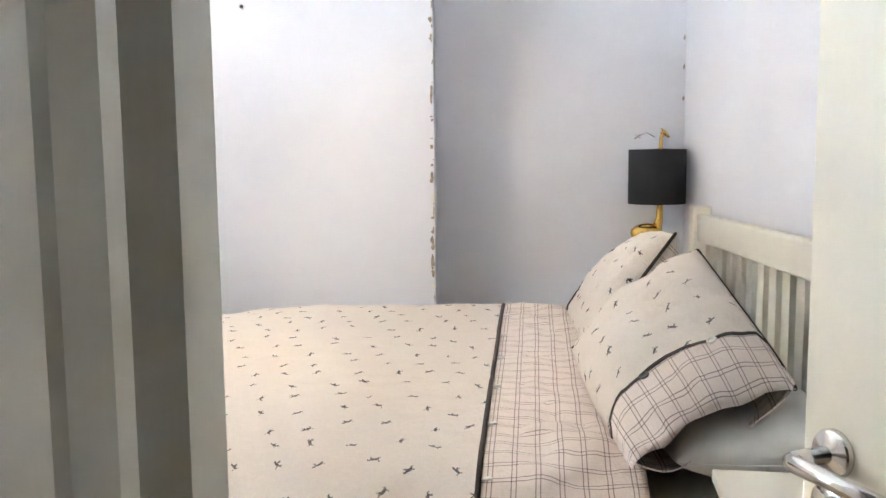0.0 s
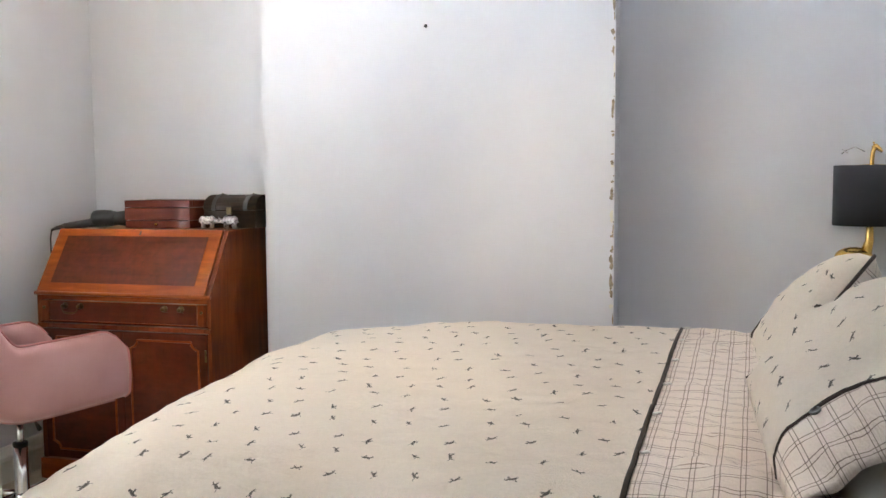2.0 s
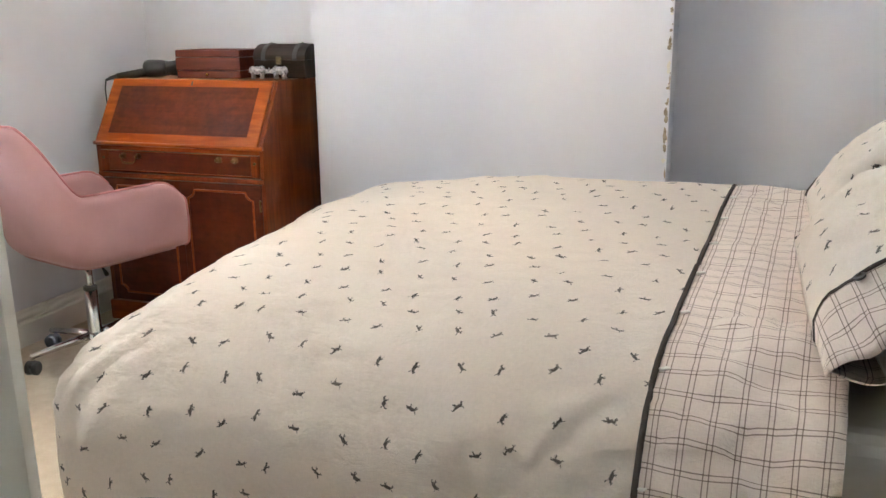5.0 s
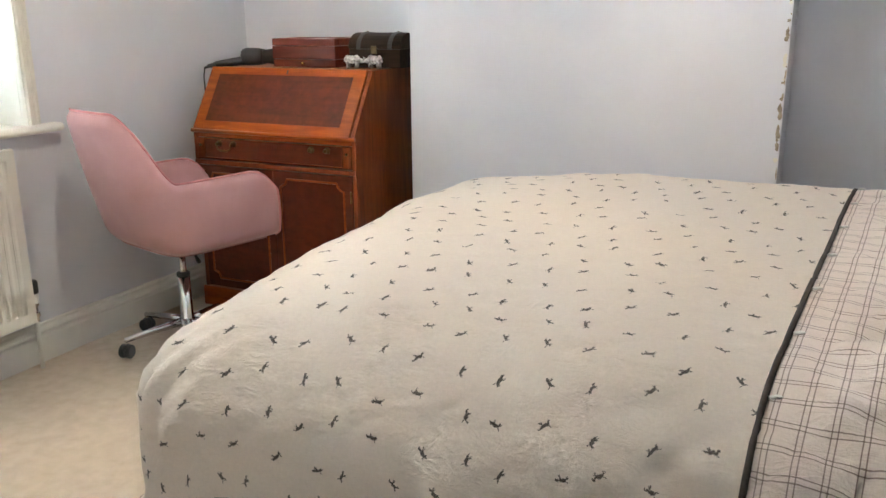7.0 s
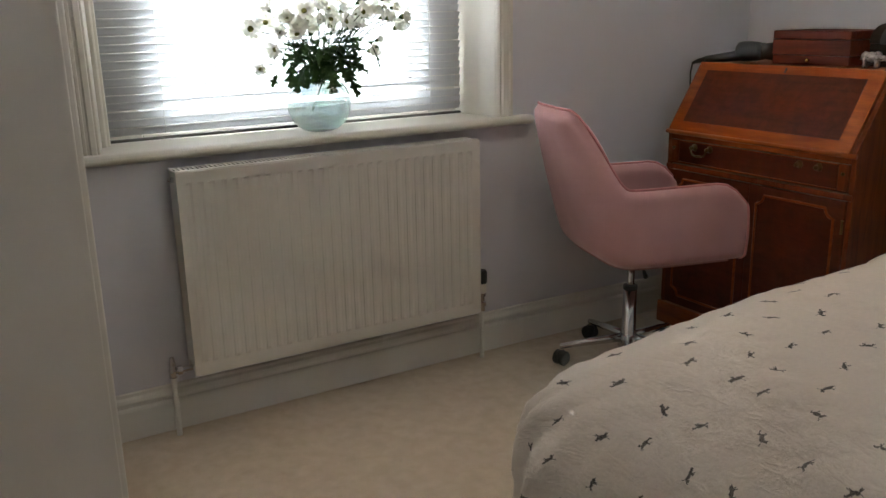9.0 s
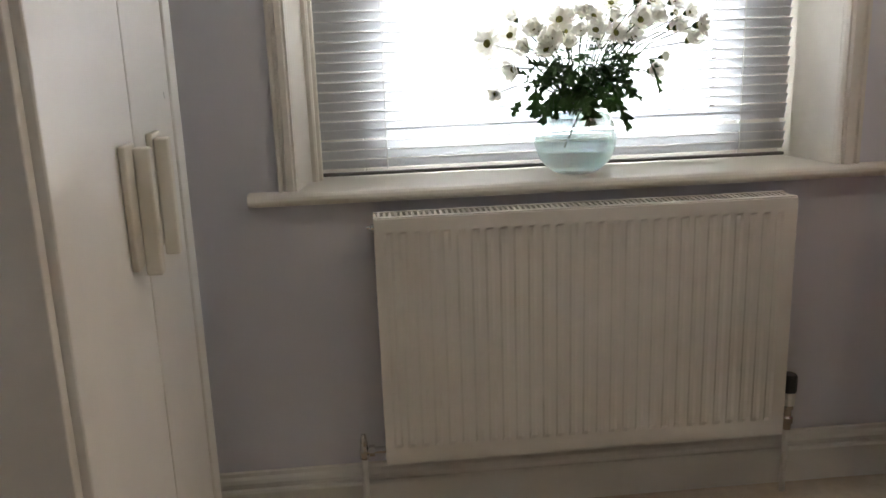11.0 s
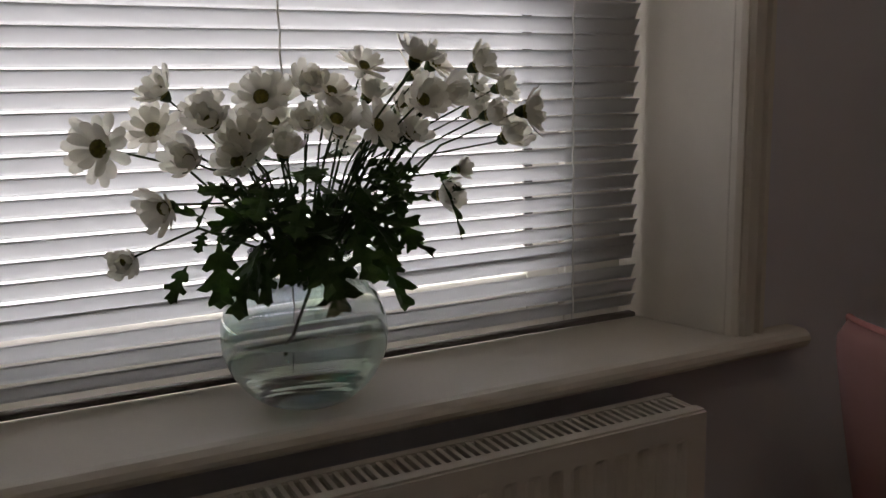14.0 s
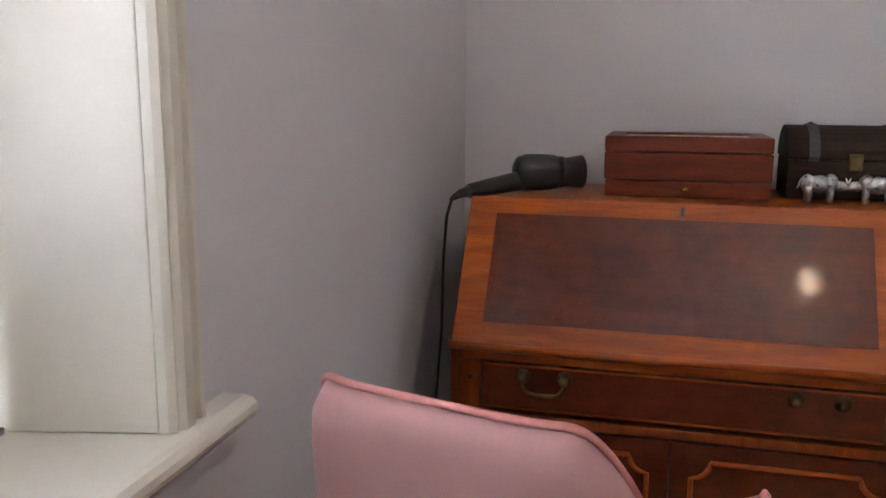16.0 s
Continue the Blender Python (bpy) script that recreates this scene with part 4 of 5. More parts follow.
part("slat_base", boxes((1.355, HX - 0.032, H0 + 0.036, H1 - 0.036, 0.30, 0.325)), CREAM, bed)

mat = link("mattress", boxes((1.33, HX - 0.035, H0 + 0.04, H1 - 0.04, 0.326, 0.545)), SHEET)
soften(mat, 0.05, 4)
tagged(mat, "white mattress under the duvet on the bed", "mattress")

# duvet: cloth coordinates p (foot to head) and q (across), laid over the mattress and hanging down its sides
DX0, DY0, DY1, DR, DTOP2 = 1.56, 1.21, 2.33, 0.27, 0.645
EDGE, HEADEND = 0.95, 1.25


def drape(p, q):
    ex = max(0.0, -p)
    width = DY1 - DY0
    ey, sy = (-q, -1) if q < 0 else ((q - width, 1) if q > width else (0.0, 0))
    d = math.hypot(ex, ey)
    limit = 0.62
    if d > limit:
        d = limit + (d - limit) * 0.12
    arc = DR * math.pi / 2
    if d < arc:
        off, drop = DR * math.sin(d / DR), DR * (1 - math.cos(d / DR))
    else:
        off, drop = DR + 0.05 * (d - arc), DR + (d - arc)
    ux, uy = (0, 0) if d < 1e-6 else (-ex / math.hypot(ex, ey), sy * ey / math.hypot(ex, ey))
    x = DX0 + max(p, 0.0) + ux * off * 1.4
    y = DY0 + min(max(q, 0.0), width) + uy * off
    z = DTOP2 - drop
    # filling: fuller in the middle of the foot end, softer towards the head
    inside = max(0.0, min(1.0, (p + 0.1) / 0.5)) * max(0.0, min(1.0, (q + 0.05) / 0.35)) * max(0.0, min(1.0, (width + 0.05 - q) / 0.35))
    z += 0.010 * inside + 0.066 * (y - 1.25) * max(0.0, 1 - drop / 0.25)
    if p > EDGE - 0.05:
        z -= 0.008 * min(1.0, (p - EDGE + 0.05) / 0.25)
    # the far foot corner sinks a little
    z -= 0.035 * min(1.0, max(0.0, 1 - p / 0.40)) * min(1.0, max(0.0, (q - width + 0.35) / 0.35)) * max(0.0, 1 - drop / 0.25)
    # lie and folds
    hang = min(1.0, max(0.0, (drop - 0.10) / 0.3))
    along = p if ey > ex else q
    fold = math.sin(along * 19 + 2.0 * math.sin(along * 6.5)) * 0.5 + math.sin(along * 43 + 1.3) * 0.22
    n1 = noise.noise(Vector((p * 3.1, q * 3.1, 0.3)))
    n2 = noise.noise(Vector((p * 8.5, q * 8.5, 4.1)))
    n3 = noise.noise(Vector((p * 26 + q * 9, q * 20 - p * 7, 9.7)))
    n4 = abs(noise.noise(Vector((p * 5.2 + q * 2.4 + 0.5 * n1, q * 12 - p * 3 + n1, 2.2))))
    crease = max(0.0, 0.13 - n4) / 0.13
    out = hang * fold * 0.016 - crease * crease * 0.006 + n2 * 0.005 * (1 - 0.4 * hang) + n3 * 0.0035
    corner = min(1.0, ex / 0.2) * min(1.0, ey / 0.2) if ex > 0 and ey > 0 else 0.0
    if corner > 0:
        out += corner * 0.03 + corner * 0.012 * math.sin(math.atan2(ey, ex) * 23 + 0.6 + 3 * n1)
    x += ux * out
    y += uy * out
    z += (1 - hang) * (n1 * 0.014 + n2 * 0.005 + n3 * 0.003 - crease * crease * 0.006)
    if p > EDGE:
        w = min(1.0, (p - EDGE) / 0.12)
        z += w * (0.009 * math.sin((q * 0.8 + p * 0.6) * 46 + 4 * n1) * (0.45 + 0.8 * n1) + 0.005 * n3 + 0.007 * n2)
    x += 0.085 * (y - 1.72) * min(1.0, max(0.0, p / 0.85))
    return Vector((x, y, z))


def cloth(name, ps, qs, spot, edge, parent, materials, thick):
    me = bpy.data.meshes.new(name)
    nu, nv = len(ps), len(qs)
    verts = [spot(p, q) for p in ps for q in qs]
    faces, slots = [], []
    for i in range(nu - 1):
        for j in range(nv - 1):
            faces.append((i * nv + j, (i + 1) * nv + j, (i + 1) * nv + j + 1, i * nv + j + 1))
            slots.append(1 if edge(0.5 * (ps[i] + ps[i + 1])) else 0)
    me.from_pydata([tuple(v) for v in verts], [], faces)
    uv = me.uv_layers.new(name="UVMap")
    for poly in me.polygons:
        poly.use_smooth = True
        poly.material_index = slots[poly.index]
        for li in poly.loop_indices:
            vi = me.loops[li].vertex_index
            uv.data[li].uv = (ps[vi // nv] + 2.0, qs[vi % nv] + 2.0)
    for m in materials:
        me.materials.append(m)
    ob = new(name, me)
    if parent is not None:
        ob.parent = parent
    mod = ob.modifiers.new("thickness", "SOLIDIFY")
    mod.thickness, mod.offset = thick, -1
    return ob


def steps(a, b, size, *stops):
    marks = sorted([a, b, *stops])
    out = [a]
    for lo, hi in zip(marks, marks[1:]):
        n = max(1, round((hi - lo) / size))
        out += [lo + (hi - lo) * i / n for i in range(1, n + 1)]
    return out


duvet = empty("duvet", pose(0, 0, 0), "cream linen duvet printed with small dark animals, checked at the turn-down", "duvet")
ps, qs = steps(-0.60, HEADEND, 0.014, EDGE), steps(-0.50, DY1 - DY0 + 0.50, 0.014)
cloth("cover", ps, qs, drape, lambda p: p > EDGE, duvet, (PRINT, PLAID), 0.006)
part("piping", tube([drape(EDGE, q) + Vector((0, 0, 0.001)) for q in qs[::2]], 0.0055, 8), PIPING, duvet, "dark brown piped edge", smooth=True)
hem = [drape(-0.60 if p is None else p, q) for p, q in [(p, -0.50) for p in reversed(ps[::2])] + [(None, q) for q in qs[::2]]]
part("hem", tube(hem, 0.004, 6), PIPING, duvet, "dark brown hem binding", smooth=True)
for i in range(9):
    q = -0.32 + i * 0.215
    at = drape(EDGE + 0.012, q)
    bm = bmesh.new()
    for s in (-1, 1):
        bmesh.ops.create_icosphere(bm, subdivisions=2, radius=1, matrix=Matrix.Translation(at + Vector((0.004 * s + 0.003, 0.003 * s, 0.004))) @ Matrix.Diagonal((0.0065, 0.004, 0.003, 1)))
    part("button_tie", bm, SHEET, duvet, "small white fabric tie", smooth=True)

# ---- pillows ----
BUTTON = surface("shell_button", (0.62, 0.58, 0.52), 0.35, vary=0.1, scale=200)
HORN = surface("dark_horn_button", (0.05, 0.04, 0.035), 0.4, vary=0.2, scale=200)



def pillow(name, corners, length, height, thick, label, seed):
    """corners: lower near, lower far, upper far, upper near; the checked border is at the near end."""
    a, b, c, d = (Vector(v) for v in corners)
    ob = empty(name, Matrix.Translation((a + b + c + d) / 4), label, "pillow", "pillows on the bed")
    base = (a + b + c + d) / 4
    face = (b - a + c - d).cross(d - a + c - b).normalized()
    if face.x > 0:
        face = -face
    rng = random.Random(seed)
    off = Vector((rng.uniform(0, 9), rng.uniform(0, 9), 0))

    def spot(side):
        def at(u, v):
            s, t = u / length, v / height
            p = a * (1 - s) * (1 - t) + b * s * (1 - t) + c * s * t + d * (1 - s) * t
            e = max(0.0, 1 - abs(2 * s - 1) ** 2.6) * max(0.0, 1 - abs(2 * t - 1) ** 2.6)
            across = max(0.0, 1 - abs(2 * t - 1) ** 2.2)
            end = max(0.0, 1 - s / 0.26)
            e = max(e * (1 - 0.35 * end), 0.03 * end * across)
            pinch = (abs(2 * s - 1) ** 6) * (1 - abs(2 * t - 1)) * 0.025
            p += ((a + b + c + d) / 4 - p).normalized() * pinch
            w = noise.noise(Vector((u * 7, v * 7, side * 3)) + off) * 0.02 + noise.noise(Vector((u * 19, v * 13, side * 5)) + off) * 0.009
            w += 0.005 * math.sin(v * 55 + 3 * math.sin(u * 9)) * max(0, 1 - s / 0.3)
            w += (0.004 if side > 0 else 0.012) * end * math.sin(v * 23 + side * 1.7 + 3 * math.sin(v * 9)) + 0.004 * noise.noise(Vector((u * 40, v * 34, side * 2)) + off)
            sag = -0.03 * (1 - t) * math.sin(math.pi * s) - end * end * (0.012 if side > 0 else 0.055 * across)
            loose = end * across
            return p - base + face * side * (thick * (e ** 0.5) * 0.5 + w * min(1, e * 3 + loose)) + Vector((0, 0, sag))
        return at

    us, vs = steps(0, length, 0.016, 0.155), steps(0, height, 0.016)
    cloth("front_cover", us, vs, spot(1), lambda u: u < 0.155, ob, (PRINT, PLAID), 0.002)
    cloth("back_cover", us, vs, spot(-1), lambda u: True, ob, (PRINT, PLAID), 0.002)
    f = spot(1)
    part("border_piping", tube([f(0.155, v) for v in vs], 0.005, 8), PIPING, ob, "dark brown piped border", smooth=True)
    edge = [f(u, height) for u in us] + [f(length, v) for v in reversed(vs)]
    part("edge_piping", tube(edge, 0.0045, 8), PIPING, ob, "dark brown piped edge", smooth=True)
    for t in (0.3, 0.72):
        bm = bmesh.new()
        turn = Matrix.Translation(f(0.146, t * height) + face * 0.004) @ face.to_track_quat("Z", "Y").to_matrix().to_4x4()
        lathe([(0, 0.001), (0.006, 0.001), (0.0075, 0.003), (0.0095, 0.003), (0.0105, 0.0015), (0.0095, -0.001), (0, -0.001)], 20, bm, turn)
        part("button", bm, BUTTON if t > 0.5 else HORN, ob, "pale button" if t > 0.5 else "dark button", smooth=True)
    return ob


pillow("pillow", ((2.715, 1.04, 0.675), (2.70, 1.70, 0.72), (2.985, 1.65, 0.965), (3.035, 1.17, 0.775)), 0.66, 0.42, 0.19, "plump cream printed pillow with a checked border, propped on the headboard", 3)
pillow("pillow", ((2.77, 2.38, 0.70), (2.76, 1.78, 0.70), (2.985, 1.86, 0.985), (3.08, 2.36, 0.915)), 0.70, 0.45, 0.17, "cream printed pillow leaning against the slatted headboard", 8)


def flat_pillow(name, x0, x1, y0, y1, z0, thick, label):
    """A plain pillow lying flat: two bulging faces meeting in a seam."""
    ob = empty(name, pose((x0 + x1) / 2, (y0 + y1) / 2, z0), label, "pillow", "pillows on the bed")
    w, d = x1 - x0, y1 - y0

    def spot(side):
        def at(u, v):
            s, t = 2 * u / w - 1, 2 * v / d - 1
            e = (max(0.0, 1 - abs(s) ** 3) * max(0.0, 1 - abs(t) ** 3)) ** 0.5
            ripple = 0.006 * noise.noise(Vector((u * 14, v * 14, side))) + 0.003 * noise.noise(Vector((u * 35, v * 30, side)))
            return Vector((s * w / 2 * (1 - 0.05 * t * t), t * d / 2 * (1 - 0.05 * s * s), thick * 0.5 + side * (thick * 0.5 * e) + ripple * e))
        return at

    us, vs = steps(0, w, 0.02), steps(0, d, 0.02)
    for nm, side in (("upper_cover", 1), ("lower_cover", -1)):
        cloth(nm, us, vs, spot(side), lambda u: False, ob, (SHEET,), 0.002)
    return ob


flat_pillow("pillow", 2.80, 3.175, 1.09, 1.68, 0.585, 0.13, "plain white pillow lying flat under the printed one")

# ---- storage basket under the bed ----
basket = empty("wire_basket", pose(1.72, 1.18, 0.0), "white wire storage basket with dark red cloth under the bed", "basket")
WIRE = surface("white_coated_wire", (0.6, 0.6, 0.58), 0.4)
for z in (0.004, 0.06, 0.12, 0.2):
    part("wire_ring", tube([(-0.24, -0.16, z), (0.24, -0.16, z), (0.24, 0.16, z), (-0.24, 0.16, z)], 0.003 if z < 0.2 else 0.0045, 6, closed=True), WIRE, basket)
for i in range(17):
    x = -0.24 + 0.03 * i
    part("upright_wire", tube([(x, -0.16, 0.004), (x, -0.16, 0.2)], 0.002, 5), WIRE, basket)
k = link("folded_blanket", boxes((1.5, 1.94, 1.03, 1.32, 0.008, 0.15)), surface("dark_red_cloth", (0.06, 0.015, 0.018), 0.9, vary=0.3, scale=20, bump=0.6, depth=0.01))
soften(k, 0.04, 3)
tagged(k, "dark red folded blanket in the wire basket", "blanket")

# ---- bedside tables and lamp ----


def bedside(m, w, d, h, label):
    ob = empty("bedside_table", m, label, "bedside table", "bedside tables")
    part("top", boxes((-w / 2, w / 2, -d / 2, d / 2, h - 0.02, h)), CREAM, ob, bevel=0.003)
    part("body", boxes((-w / 2 + 0.015, w / 2 - 0.015, -d / 2 + 0.012, d / 2 - 0.012, 0.12, h - 0.0205)), CREAM, ob, bevel=0.002)
    for z in (0.14, 0.33):
        front = part("drawer", boxes((-w / 2 + 0.004, -w / 2 + 0.0145, -d / 2 + 0.03, d / 2 - 0.03, z, min(z + 0.17, h - 0.03))), CREAM, ob, bevel=0.002)
        part("knob", lathe([(0, 0), (0.006, 0), (0.005, 0.01), (0.012, 0.016), (0.010, 0.024), (0, 0.027)], 12, None, pose(-w / 2 + 0.004, 0, z + 0.08, 0, -90, 0)), CHROME, front, smooth=True)
    for x in (-w / 2 + 0.03, w / 2 - 0.03):
        for y in (-d / 2 + 0.03, d / 2 - 0.03):
            part("leg", boxes((x - 0.015, x + 0.015, y - 0.015, y + 0.015, 0, 0.1195)), CREAM, ob, bevel=0.002)
    return ob


bedside(pose(3.035, 0.79, 0, 0, 0, -8), 0.46, 0.30, 0.69, "cream painted bedside table between the bed and the open door")
bedside(pose(3.10, 2.79, 0), 0.36, 0.36, 0.62, "cream painted bedside table in the alcove")

lamp = empty("table_lamp", pose(3.168, 2.885, 0.62), "brass animal-shaped table lamp with a black drum shade", "lamp")
shade = part("shade", lathe([(0.103, 0.385), (0.106, 0.385), (0.106, 0.588), (0.103, 0.588), (0.1025, 0.587), (0.1025, 0.386), (0.103, 0.385)], 48), SHADE, lamp, "black fabric drum shade", smooth=False)
for p in shade.data.polygons:
    p.use_smooth = abs(p.normal.z) < 0.5
part("shade_ring", tube([(0, 0, 0.59), (0.1025, 0, 0.587)], 0.0016, 6, tube([(0, 0, 0.59), (-0.051, 0.089, 0.587)], 0.0016, 6, tube([(0, 0, 0.59), (-0.051, -0.089, 0.587)], 0.0016, 6))), GOLD, lamp)
bm = bmesh.new()
bmesh.ops.create_icosphere(bm, subdivisions=3, radius=1, matrix=Matrix.Translation((-0.035, 0, 0.275)) @ Matrix.Diagonal((0.062, 0.032, 0.036, 1)))
for x in (-0.075, 0.005):
    for y in (-0.016, 0.016):
        tube([(x, y, 0.265), (x + 0.004, y, 0.14), (x, y, 0.006)], [0.012, 0.007, 0.009], 10, bm)
tube([(0.0, 0, 0.285), (0.012, 0, 0.33), (0.013, 0, 0.42), (0.012, 0, 0.60), (0.014, 0, 0.632), (0.02, 0, 0.648)], [0.02, 0.014, 0.009, 0.007, 0.007, 0.008], 12, bm)
tube([(0.012, 0, 0.646), (0.022, 0, 0.652), (0.034, 0, 0.642), (0.043, 0, 0.632)], [0.006, 0.01, 0.007, 0.004], 10, bm)
for y in (-0.004, 0.004):
    tube([(0.018, y, 0.655), (0.015, y * 1.5, 0.667)], [0.002, 0.0015], 6, bm)
part("body", bm, GOLD, lamp, "polished brass animal body and neck", smooth=True)
part("rein_wire", tube([(0.0, 0.05, 0.635), (-0.03, 0.05, 0.652), (-0.058, 0.05, 0.642), (-0.075, 0.05, 0.628), (-0.072, 0.05, 0.645), (-0.055, 0.05, 0.632)], 0.002, 8), CHROME, lamp, "thin curled metal wire", smooth=True)
part("base", lathe([(0, 0), (0.09, 0), (0.092, 0.004), (0.088, 0.008), (0, 0.008)], 32), GOLD, lamp, smooth=True)

# ---- glass vase with flowers on the window board ----
VASE = Nodes("iridescent_glass")
VASE.put(VASE.p.inputs["Transmission Weight"], 0.975)
VASE.put(VASE.p.inputs["IOR"], 1.45)
VASE.put(VASE.p.inputs["Thin Film Thickness"], VASE.ramp(VASE.noise(VASE.coords(), 9, 2), 0.3, 0.7, 320.0, 520.0))
VASE.put(VASE.p.inputs["Thin Film IOR"], 1.7)
VASE = VASE.done((0.86, 0.93, 0.90, 1), 0.02)
WATER = Nodes("water")
WATER.put(WATER.p.inputs["Transmission Weight"], 1.0)
WATER.put(WATER.p.inputs["IOR"], 1.1)
WATER = WATER.done((0.90, 0.92, 0.91, 1), 0.0)
VY, VX, VZ = 1.2, -0.045, 0.834
vase = empty("flower_vase", WM @ pose(VX, VY, VZ), "round iridescent glass vase half filled with water on the window board", "vase")
outline = [(0.0, 0.0), (0.035, 0.0), (0.048, 0.004)]
for i in range(1, 15):
    a = radians(-62 + 118 * i / 14)
    outline.append((0.098 * math.cos(a), 0.084 + 0.093 * math.sin(a)))
outline += [(0.058, 0.168), (0.060, 0.178), (0.0615, 0.184)]
inner = [(max(0.0, r - 0.003), z if z > 0.006 else 0.006) for r, z in reversed(outline)]
glass = part("glass_bowl", lathe(outline + [(0.060, 0.185)] + inner[:-1] + [(0, 0.006)], 48), VASE, vase, smooth=True)
glass.visible_shadow = False
wet = [(0, 0.0065)] + [(max(0.0, r - 0.0026), z) for r, z in outline if 0.007 < z < 0.085] + [(0.0953, 0.088), (0, 0.088)]
water = part("water", lathe(wet, 48), WATER, vase, smooth=False)
water.visible_shadow = False

PETAL = surface("white_petal", (0.78, 0.76, 0.68), 0.55, vary=0.05, scale=80, grain=500, bump=0.2)


let_light_through(PETAL, (0.8, 0.79, 0.72, 1), 0.45)
EYE = surface("flower_eye", (0.16, 0.15, 0.02), 0.8, vary=0.3, scale=300, bump=0.8, depth=0.002)
STEM = surface("green_stem", (0.035, 0.06, 0.02), 0.7, vary=0.2, scale=40, spec=0.2)


def leaf_material():
    k = Nodes("chrysanthemum_leaf")
    v = k.coords()
    c = k.mix(k.ramp(k.noise(v, 60, 3), 0.3, 0.7), (0.02, 0.042, 0.014, 1), (0.04, 0.075, 0.024, 1))
    k.bump(k.noise(v, 220, 3), 0.4, 0.002)
    k.put(k.p.inputs["Transmission Weight"], 0.0)
    return k.done(c, 0.75, 0, 0.15)


LEAF = leaf_material()
let_light_through(LEAF, (0.05, 0.13, 0.012, 1), 0.07)
rng = random.Random(21)


def bloom_mesh(open_angle):
    bm = bmesh.new()
    for layer, (count, length, lift) in enumerate(((13, 0.024, open_angle), (8, 0.019, open_angle + 18))):
        for i in range(count):
            a = 2 * math.pi * (i + 0.5 * layer) / count + rng.uniform(-0.12, 0.12)
            el = radians(lift + rng.uniform(-9, 9))
            ln = length * rng.uniform(0.88, 1.1)
            rows = []
            for t, w in ((0.12, 0.0018), (0.45, 0.0039), (0.72, 0.0048), (0.92, 0.0037), (1.0, 0.0014)):
                r = 0.003 + ln * t * math.cos(el * (0.6 + 0.6 * t))
                z = 0.002 + ln * t * math.sin(el * (0.6 + 0.6 * t))
                c, s = math.cos(a), math.sin(a)
                rows.append([bm.verts.new((r * c - w * u * s, r * s + w * u * c, z + 0.0014 * u * u)) for u in (-1, 0, 1)])
            for p, q in zip(rows, rows[1:]):
                for j in range(2):
                    bm.faces.new((p[j], p[j + 1], q[j + 1], q[j]))
    return bm


def eye_mesh():
    return lathe([(0, 0.0), (0.006, 0.001), (0.0072, 0.004), (0.005, 0.0075), (0, 0.009)], 14)


def cup_mesh():
    return lathe([(0, -0.008), (0.003, -0.007), (0.0062, -0.001), (0.0055, 0.002), (0, 0.002)], 10)


blooms = []
for ang in (12, 30, 46):
    o = link("bloom_mesh", bloom_mesh(ang), PETAL, True)
    blooms.append(o.data)
    bpy.data.objects.remove(o)
o = link("eye_mesh", eye_mesh(), EYE, True)
EYE_ME = o.data
bpy.data.objects.remove(o)
o = link("cup_mesh", cup_mesh(), STEM, True)
CUP_ME = o.data
bpy.data.objects.remove(o)

# heads: across and above the vase's foot, fanning out over the rim
HEADS = [(-.21, .31), (-.196, .199), (-.154, .324), (-.14, .361), (-.128, .294), (-.159, .254), (-.102, .341), (-.055, .293), (-.025, .294), (-.046, .356), (-.012, .355),
         (.008, .323), (.031, .359), (.049, .311), (.074, .386), (.08, .353), (.103, .305), (.121, .392), (.138, .339), (.179, .392), (.171, .355), (.208, .387), (.221, .33),
         (.234, .363), (.258, .362), (.264, .334), (.257, .301), (.202, .264), (-.079, .29), (.012, .364), (.146, .379)]
HEADS += [(a * 0.82 + 0.012, b - 0.03) for a, b in HEADS[3::3]]
bouquet = empty("chrysanthemum_bunch", WM @ pose(VX, VY, VZ), "bunch of white daisy chrysanthemums with dark leaves in the vase", "flowers")
for n, (dy, dz) in enumerate(HEADS):
    top = Vector((0.015 + rng.uniform(-0.05, 0.055) + 0.02 * (dz < 0.3), dy, dz))
    foot = Vector((rng.uniform(-0.035, 0.035), rng.uniform(-0.05, 0.05), rng.uniform(0.05, 0.08) if n == 20 else rng.uniform(0.135, 0.16)))
    if n != 20:
        foot.x, foot.y = foot.x * 0.5, foot.y * 0.5
    neck = Vector((0.03 * (top.x / 0.06), 0.032 * max(-1, min(1, dy / 0.2)), 0.18 + rng.uniform(-0.008, 0.012)))
    mid = neck * 0.45 + top * 0.55 + Vector((0, 0, 0.02 + 0.03 * abs(dy) * 2))
    way = ((top - mid).normalized() * 0.8 + Vector((rng.uniform(0.1, 1.3), rng.uniform(-0.5, 0.3), rng.uniform(-0.3, 0.4)))).normalized()
    end = top - way * 0.006
    stem = part("stem", tube([foot, neck * 0.6 + foot * 0.4 + Vector((0, 0, 0.01)), neck, mid, end], [0.0022, 0.0022, 0.0019, 0.0014, 0.0012], 6), STEM, bouquet, smooth=True)
    turn = way.to_track_quat("Z", "Y").to_matrix().to_4x4()
    size = rng.uniform(1.08, 1.36) * (0.8 if n in (1, 27) else 1.0)
    head = new("flower_head", rng.choice(blooms))
    head.parent, head.matrix_local = bouquet, Matrix.Translation(top) @ turn @ pose(0, 0, 0, 0, 0, rng.uniform(0, 360)) @ Matrix.Diagonal((size, size, size, 1))
    for me, nm in ((EYE_ME, "flower_eye"), (CUP_ME, "calyx")):
        sub = new(nm, me)
        sub.parent = head


